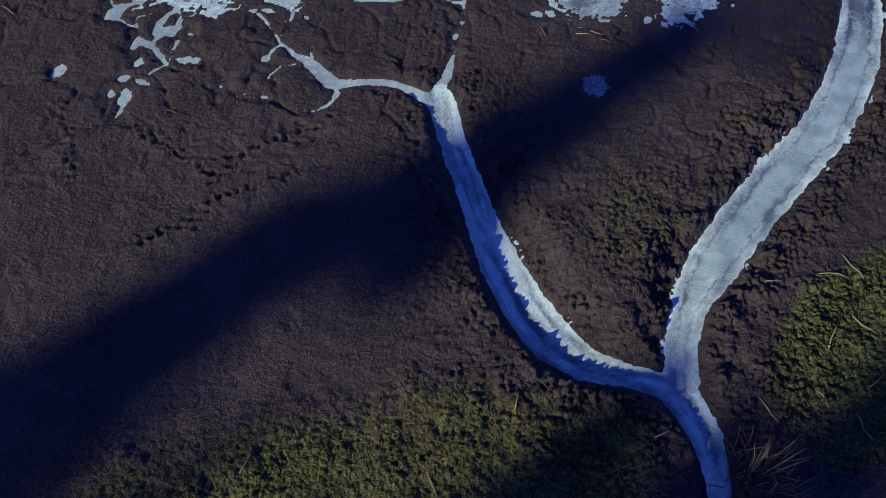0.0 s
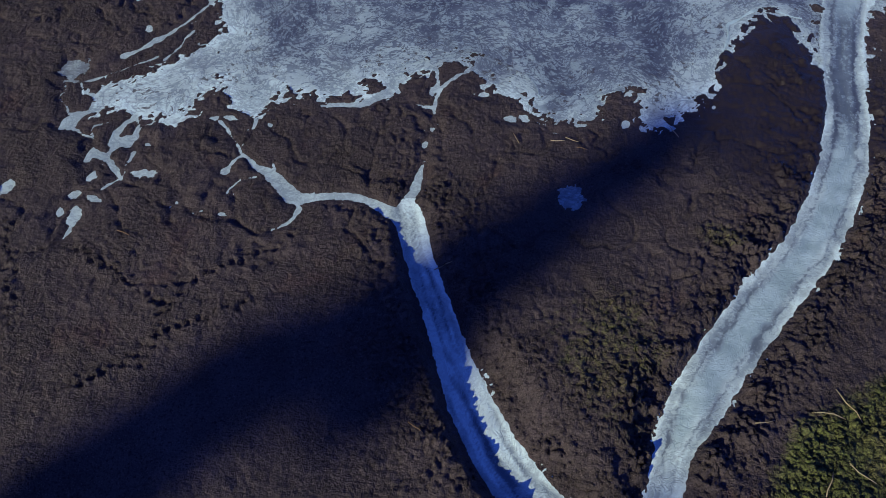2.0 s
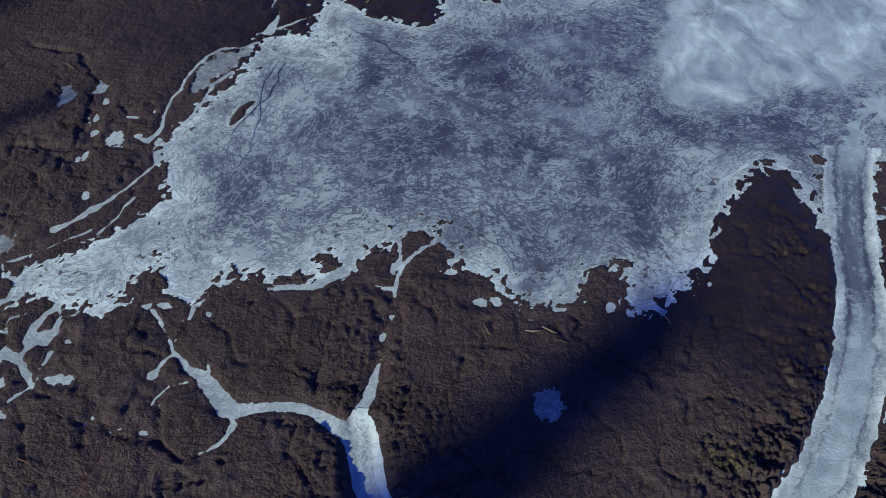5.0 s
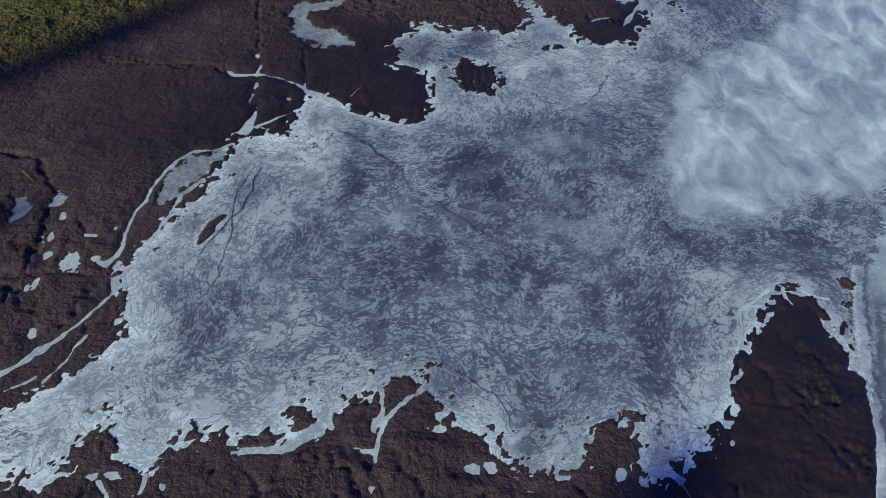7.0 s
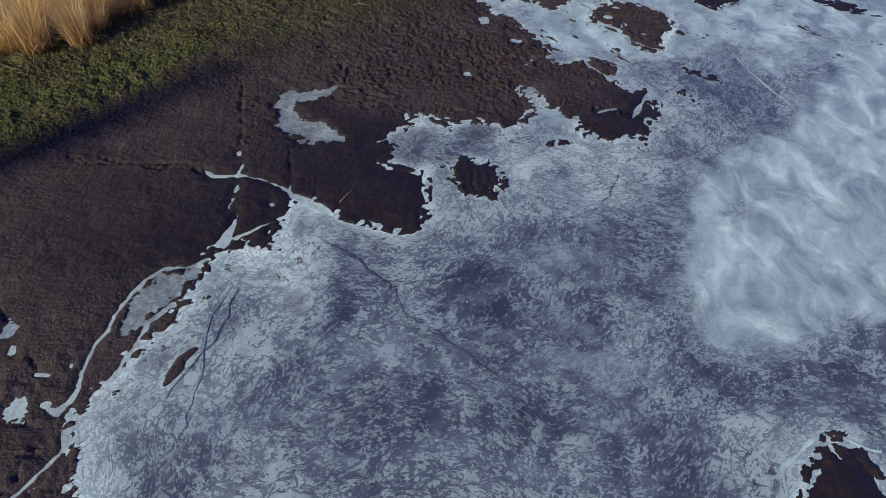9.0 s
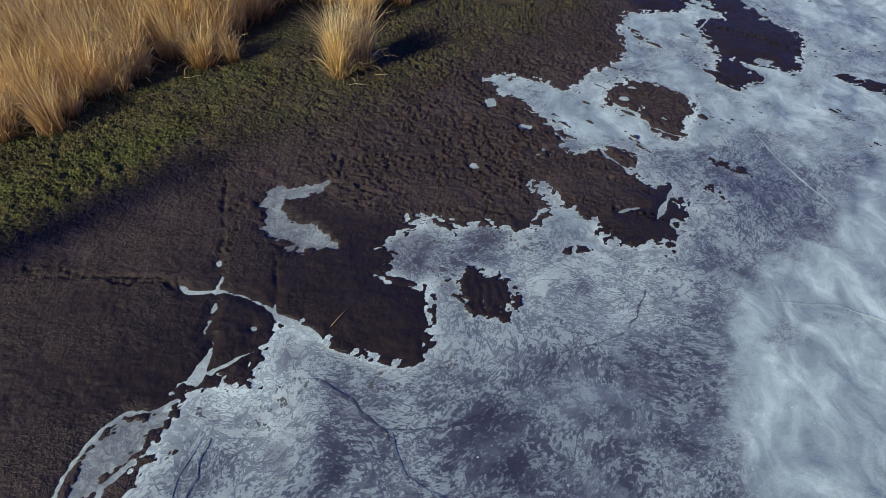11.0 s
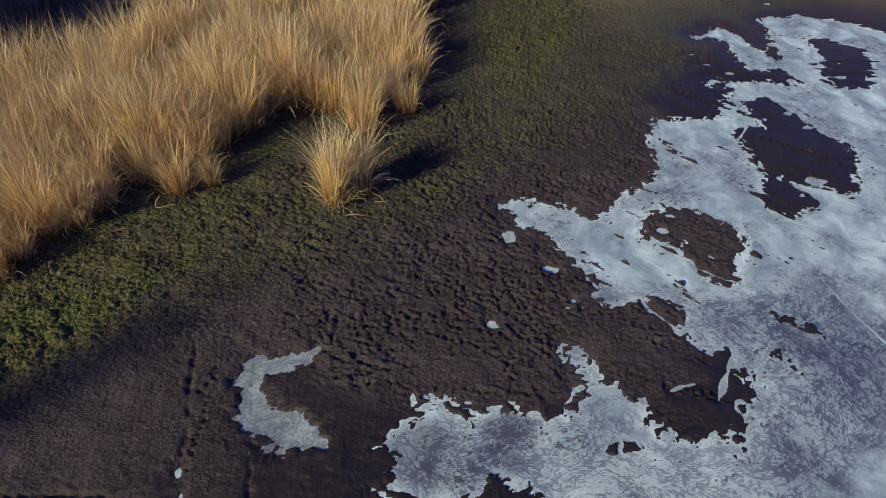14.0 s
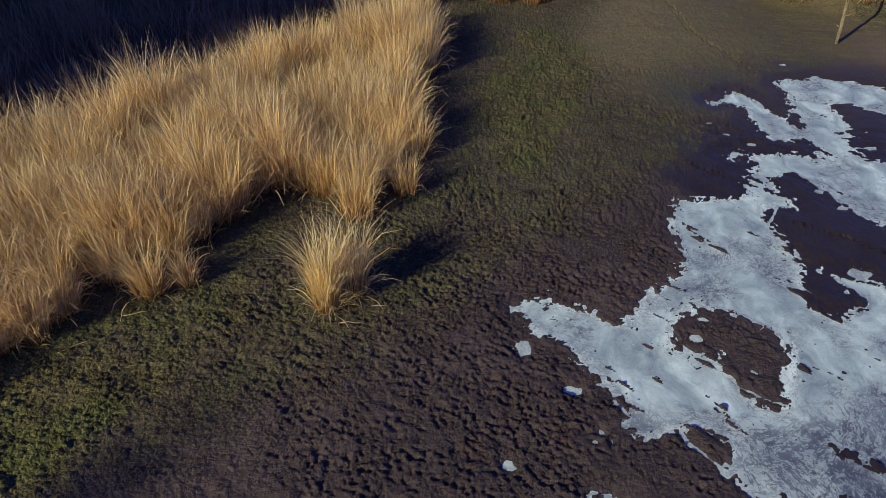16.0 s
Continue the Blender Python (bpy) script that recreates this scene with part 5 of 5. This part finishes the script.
for (px, py), depth, pz, swollen, off in zip(spots, edge_in, edge_z, swell, hummock):
    if depth < 0.15 or math.hypot((px + 4.15) / 0.75, (py - 24.7) / 0.9) < 1 or px < -13 or (px < -8.9 and py < 20.0) or rng.random() < 0.22:
        continue
    scale = rng.choice((0.8, 0.92, 1.0, 1.0, 1.08)) * rng.uniform(0.95, 1.05) * (0.78 if depth < 0.5 and py < 24 else 1.0) * (1 + swollen) * (1.20 - 0.62 * min(off, 0.85))
    m = Matrix.Translation((px, py, pz - 0.03)) @ Matrix.Rotation(rng.uniform(0, 6.28), 4, "Z") @ Matrix.Rotation(rng.gauss(0, 0.05), 4, "X")
    if depth < 1.15 and px > -8.8 and len(near_spots) < 150:
        c = copy_thing(rng.choice(kinds), m)
        c.scale = (scale, scale, scale)
        near_spots.append(c)
    else:
        v, p, u = blades(rng, 225, 0.36, 0.55 * scale, 1.80 * scale, 0.0125, 0.24, 2.0)
        at = len(stuff_v)
        stuff_v += [tuple(m @ Vector(q)) for q in v]
        stuff_p += [tuple(i + at for i in f) for f in p]
        stuff_u += u
for k in kinds:
    for child in list(k.children):
        bpy.data.objects.remove(child)
    bpy.data.objects.remove(k)
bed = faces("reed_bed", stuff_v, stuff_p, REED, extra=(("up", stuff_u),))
tagged(bed, "dense stand of dry golden reeds behind the shore", "reeds", kind="stuff")

# dead reeds behind the bed, painted dark for the shade they stand in
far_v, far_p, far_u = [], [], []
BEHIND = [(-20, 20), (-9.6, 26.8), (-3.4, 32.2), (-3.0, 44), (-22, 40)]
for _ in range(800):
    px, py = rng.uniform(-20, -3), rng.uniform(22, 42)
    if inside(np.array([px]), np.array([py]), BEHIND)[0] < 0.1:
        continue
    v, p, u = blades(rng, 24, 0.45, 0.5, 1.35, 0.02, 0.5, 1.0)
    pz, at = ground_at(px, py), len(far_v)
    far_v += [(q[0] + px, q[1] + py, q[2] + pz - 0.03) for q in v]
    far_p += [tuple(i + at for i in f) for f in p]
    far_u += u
tagged(faces("shaded_reeds", far_v, far_p, SHADED, extra=(("up", far_u),)), "sparse dead reeds in deep tree shade, coloured darker for it", "reeds", kind="stuff")

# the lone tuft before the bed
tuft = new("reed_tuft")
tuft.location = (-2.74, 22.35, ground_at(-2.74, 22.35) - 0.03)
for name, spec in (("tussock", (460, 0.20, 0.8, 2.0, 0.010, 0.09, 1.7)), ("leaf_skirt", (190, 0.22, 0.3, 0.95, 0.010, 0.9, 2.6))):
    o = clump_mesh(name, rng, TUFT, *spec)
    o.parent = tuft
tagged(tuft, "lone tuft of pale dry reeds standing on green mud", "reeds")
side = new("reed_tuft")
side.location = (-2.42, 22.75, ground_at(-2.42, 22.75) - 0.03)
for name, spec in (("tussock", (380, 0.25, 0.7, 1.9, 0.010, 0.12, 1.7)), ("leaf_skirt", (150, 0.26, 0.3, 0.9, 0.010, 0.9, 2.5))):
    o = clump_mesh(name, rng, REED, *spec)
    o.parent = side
tagged(side, "reddish dry reed tuft beside a paler one", "reeds")

# ---- far shore ----
for i in range(10):
    px, py = 0.0 + 0.36 * i * (1 if i < 5 else 0) - 0.5 * (i - 5) * (i >= 5), 36.95 + 0.3 * (i % 3) + (0.4 if i >= 5 else 0)
    o = new("reed_clump")
    o.location = (px, py, ground_at(px, py) - 0.05)
    clump_mesh("tussock", rng, REED, 150, 0.32, 1.2, 1.9, 0.018, 0.25, 0.8).parent = o
    tagged(o, "clump of dry pale reeds on the far shore", "reeds", "reeds of the far shore")
v, p, u = [], [], []
for i in range(260):
    px, py = rng.uniform(9.0, 20), 0
    py = 37.5 + 0.04 * (px - 9) + rng.uniform(0, 3.0)
    a, b, c = blades(rng, 30, 0.35, 0.5, 1.0, 0.02, 0.6, 1.2)
    pz = ground_at(px, py)
    at = len(v)
    v += [(q[0] + px, q[1] + py, q[2] + pz - 0.04) for q in a]
    p += [tuple(k + at for k in f) for f in b]
    u += c
tagged(faces("far_grass", v, p, TUFT, extra=(("up", u),)), "bleached dry grass on the far bank", "dry grass", kind="stuff")

# dead branch stuck in the mud by the far shore
branch = new("dead_branch")
branch.location = (9.93, 34.5, ground_at(9.93, 34.5))
v, p = tube([(0, 0, -0.15), (-0.06, 0.02, 0.5), (-0.16, 0.02, 1.1), (-0.27, 0.0, 1.9), (-0.40, 0.05, 2.6)], [0.05, 0.055, 0.045, 0.04, 0.03], 8)
faces("limb", v, p, BLEACHED, branch)
for k, (h, dx, dy) in enumerate(((0.45, -0.16, 0.1), (0.8, 0.14, -0.1), (1.2, -0.12, -0.1), (1.6, 0.16, 0.08), (0.25, -0.1, -0.05))):
    v, p = tube([(-h * 0.14, 0.02, h), (-h * 0.14 + dx * 0.6, dy * 0.6, h + 0.05), (-h * 0.14 + dx, dy, h + 0.12)], [0.022, 0.016, 0.008], 5)
    faces("twig", v, p, BLEACHED, branch)
tagged(branch, "dead leaning branch with broken twigs stuck in mud", "branch")

# ---- straw and brush ----
# loose stalks: x, y, heading in degrees, length
STALKS = [(4.57, 6.18, -60, 0.42), (4.31, 6.04, 175, 0.36), (4.15, 5.28, 65, 0.34), (4.53, 5.46, -35, 0.3), (0.46, 3.85, -50, 0.28), (0.69, 4.17, 80, 0.2),
          (-0.11, 5.47, -30, 0.2), (-0.1, 3.26, -60, 0.24), (4.52, 4.8, 40, 0.3), (3.34, 4.37, -55, 0.3), (-0.01, 7.51, 10, 0.22), (-1.96, 3.28, 70, 0.25),
          (-3.98, 7.5, -20, 0.2), (-6.84, 9.03, -30, 0.25), (1.38, 9.61, 0, 0.2), (1.71, 9.48, 170, 0.16), (0.81, 9.59, -60, 0.18), (-1.63, 16.24, 60, 0.35),
          (3.01, 9.98, -65, 0.25), (1.57, 9.63, -30, 0.2), (-6.24, 13.8, -35, 0.25), (3.9, 4.6, 120, 0.3), (4.3, 4.3, 110, 0.3), (2.2, 4.0, 30, 0.2),
          (3.6, 5.9, 15, 0.24), (-2.3, 22.0, 10, 0.4), (-1.9, 22.4, -5, 0.3), (-5.6, 21.9, 20, 0.4), (-6.2, 21.2, 40, 0.5)]
for x, y, heading, long in STALKS:
    c, s = math.cos(radians(heading)), math.sin(radians(heading))
    kink = rng.uniform(-0.25, 0.25)
    pts = []
    for f in (-0.5, -0.1, 0.2, 0.5):
        off = kink * long * (0.25 - f * f)
        px, py = x + c * f * long - s * off, y + s * f * long + c * off
        pts.append((px, py, ground_at(px, py) + 0.025))
    v, p = tube(pts, [0.006, 0.007, 0.006, 0.004], 5)
    ob = faces("straw_stalk", v, p, STALK, extra=(("up", [rng.random()] * len(v)),))
    tagged(ob, "pale dry straw stalk lying on the mud", "straw", "loose straw")

brush = new("brush_tuft")
brush.location = (3.1, 3.62, ground_at(3.1, 3.62) - 0.02)
clump_mesh("tussock", rng, BRUSH, 170, 0.33, 0.2, 0.5, 0.008, 1.0, 1.4).parent = brush
for k in range(9):
    a, tall = rng.uniform(0, 6.28), rng.uniform(0.4, 0.7)
    c, s = math.cos(a), math.sin(a)
    v, p = tube([(0.1 * c, 0.1 * s, 0), (0.22 * c, 0.22 * s, tall * 0.6), (0.36 * c + 0.05, 0.36 * s, tall * 0.8)], [0.008, 0.006, 0.003], 5)
    faces("twig", v, p, BRUSH, brush, extra=(("up", [0.5] * len(v)),))
tagged(brush, "tangle of dead grass and twigs at the stream mouth", "dead grass")


# ---- trees outside the view, whose shadows cross the flat ----
def conifer(tip, tall, spire, blunt=0.2, dense=1.0, widest=2.4, crown=99.0):
    """A slender conifer whose tip throws its shadow at that place on the ground."""
    foot = Vector((tip[0], tip[1], 0)) - SHADE.normalized() * (tall / math.tan(radians(SUN_ELEVATION)))
    tree = new("conifer")
    tree.location = (foot.x, foot.y, ground_at(foot.x, foot.y) - 0.2)
    v, p = tube([(0, 0, 0), (0.03, 0, tall * 0.4), (0, 0.02, tall)], [0.18, 0.12, 0.02], 8)
    faces("trunk", v, p, BARK, tree)
    v, p = [], []
    h = max(2.0, tall - crown)
    while h < tall - 0.1:
        reach = min(spire * (tall - h) + blunt, widest)
        for _ in range(int(dense * max(8, 11 * reach + 5))):
            a = rng.uniform(0, 6.28)
            r = reach * rng.uniform(0.55, 1.05)
            c, s = math.cos(a), math.sin(a)
            w = 0.14 + 0.16 * r
            at = len(v)
            v += [(0, 0, h + 0.15), (c * r * 0.6 - s * w, s * r * 0.6 + c * w, h - 0.05 * r), (c * r, s * r, h - 0.22 * r), (c * r * 0.6 + s * w, s * r * 0.6 - c * w, h - 0.05 * r),
                  (c * r * 0.55, s * r * 0.55, h - 0.34 * r)]
            p += [(at, at + 1, at + 2), (at, at + 2, at + 3), (at, at + 4, at + 2)]
        h += 0.16 + 0.02 * reach
    faces("crown", v, p, NEEDLES, tree, smooth=False)
    tagged(tree, "tall slender dark conifer beside the mud flat", "tree", "trees around the flat")
    return tree


conifer((3.4, 10.4), 34, 0.09, 0.66, 0.8, 2.4, 3.4)
conifer((0.5, 8.2), 34, 0.10, 0.40, 0.9, 2.4, 3.2)
conifer((-1.5, 6.75), 33, 0.16, 0.42)
conifer((-2.3, 4.2), 30, 0.16, 0.2, 0.24)
conifer((-2.5, 4.65), 31, 0.18, 0.25, 0.5)
conifer((-1.7, 3.9), 30, 0.18, 0.2, 0.4)
conifer((3.6, 4.75), 30, 0.30, 0.32)
conifer((2.7, 5.0), 30, 0.24, 0.35)
conifer((1.2, 3.9), 30, 0.20)
conifer((6.0, 5.95), 30, 0.28, 0.35)
conifer((6.5, 5.2), 31, 0.28, 0.35)
conifer((-4.6, 19.3), 48, 0.125, 0.42, 0.5, 0.62)
conifer((-5.7, 13.5), 28, 0.10)
for k in range(39):
    row = k % 3
    conifer((-15 + 0.66 * k + rng.uniform(-0.4, 0.4), 27.6 + 0.59 * k + 3.6 * row + rng.uniform(-0.4, 0.4)), 24 + rng.uniform(-1, 1), 0.26, 0.2, 0.6, 1.7)
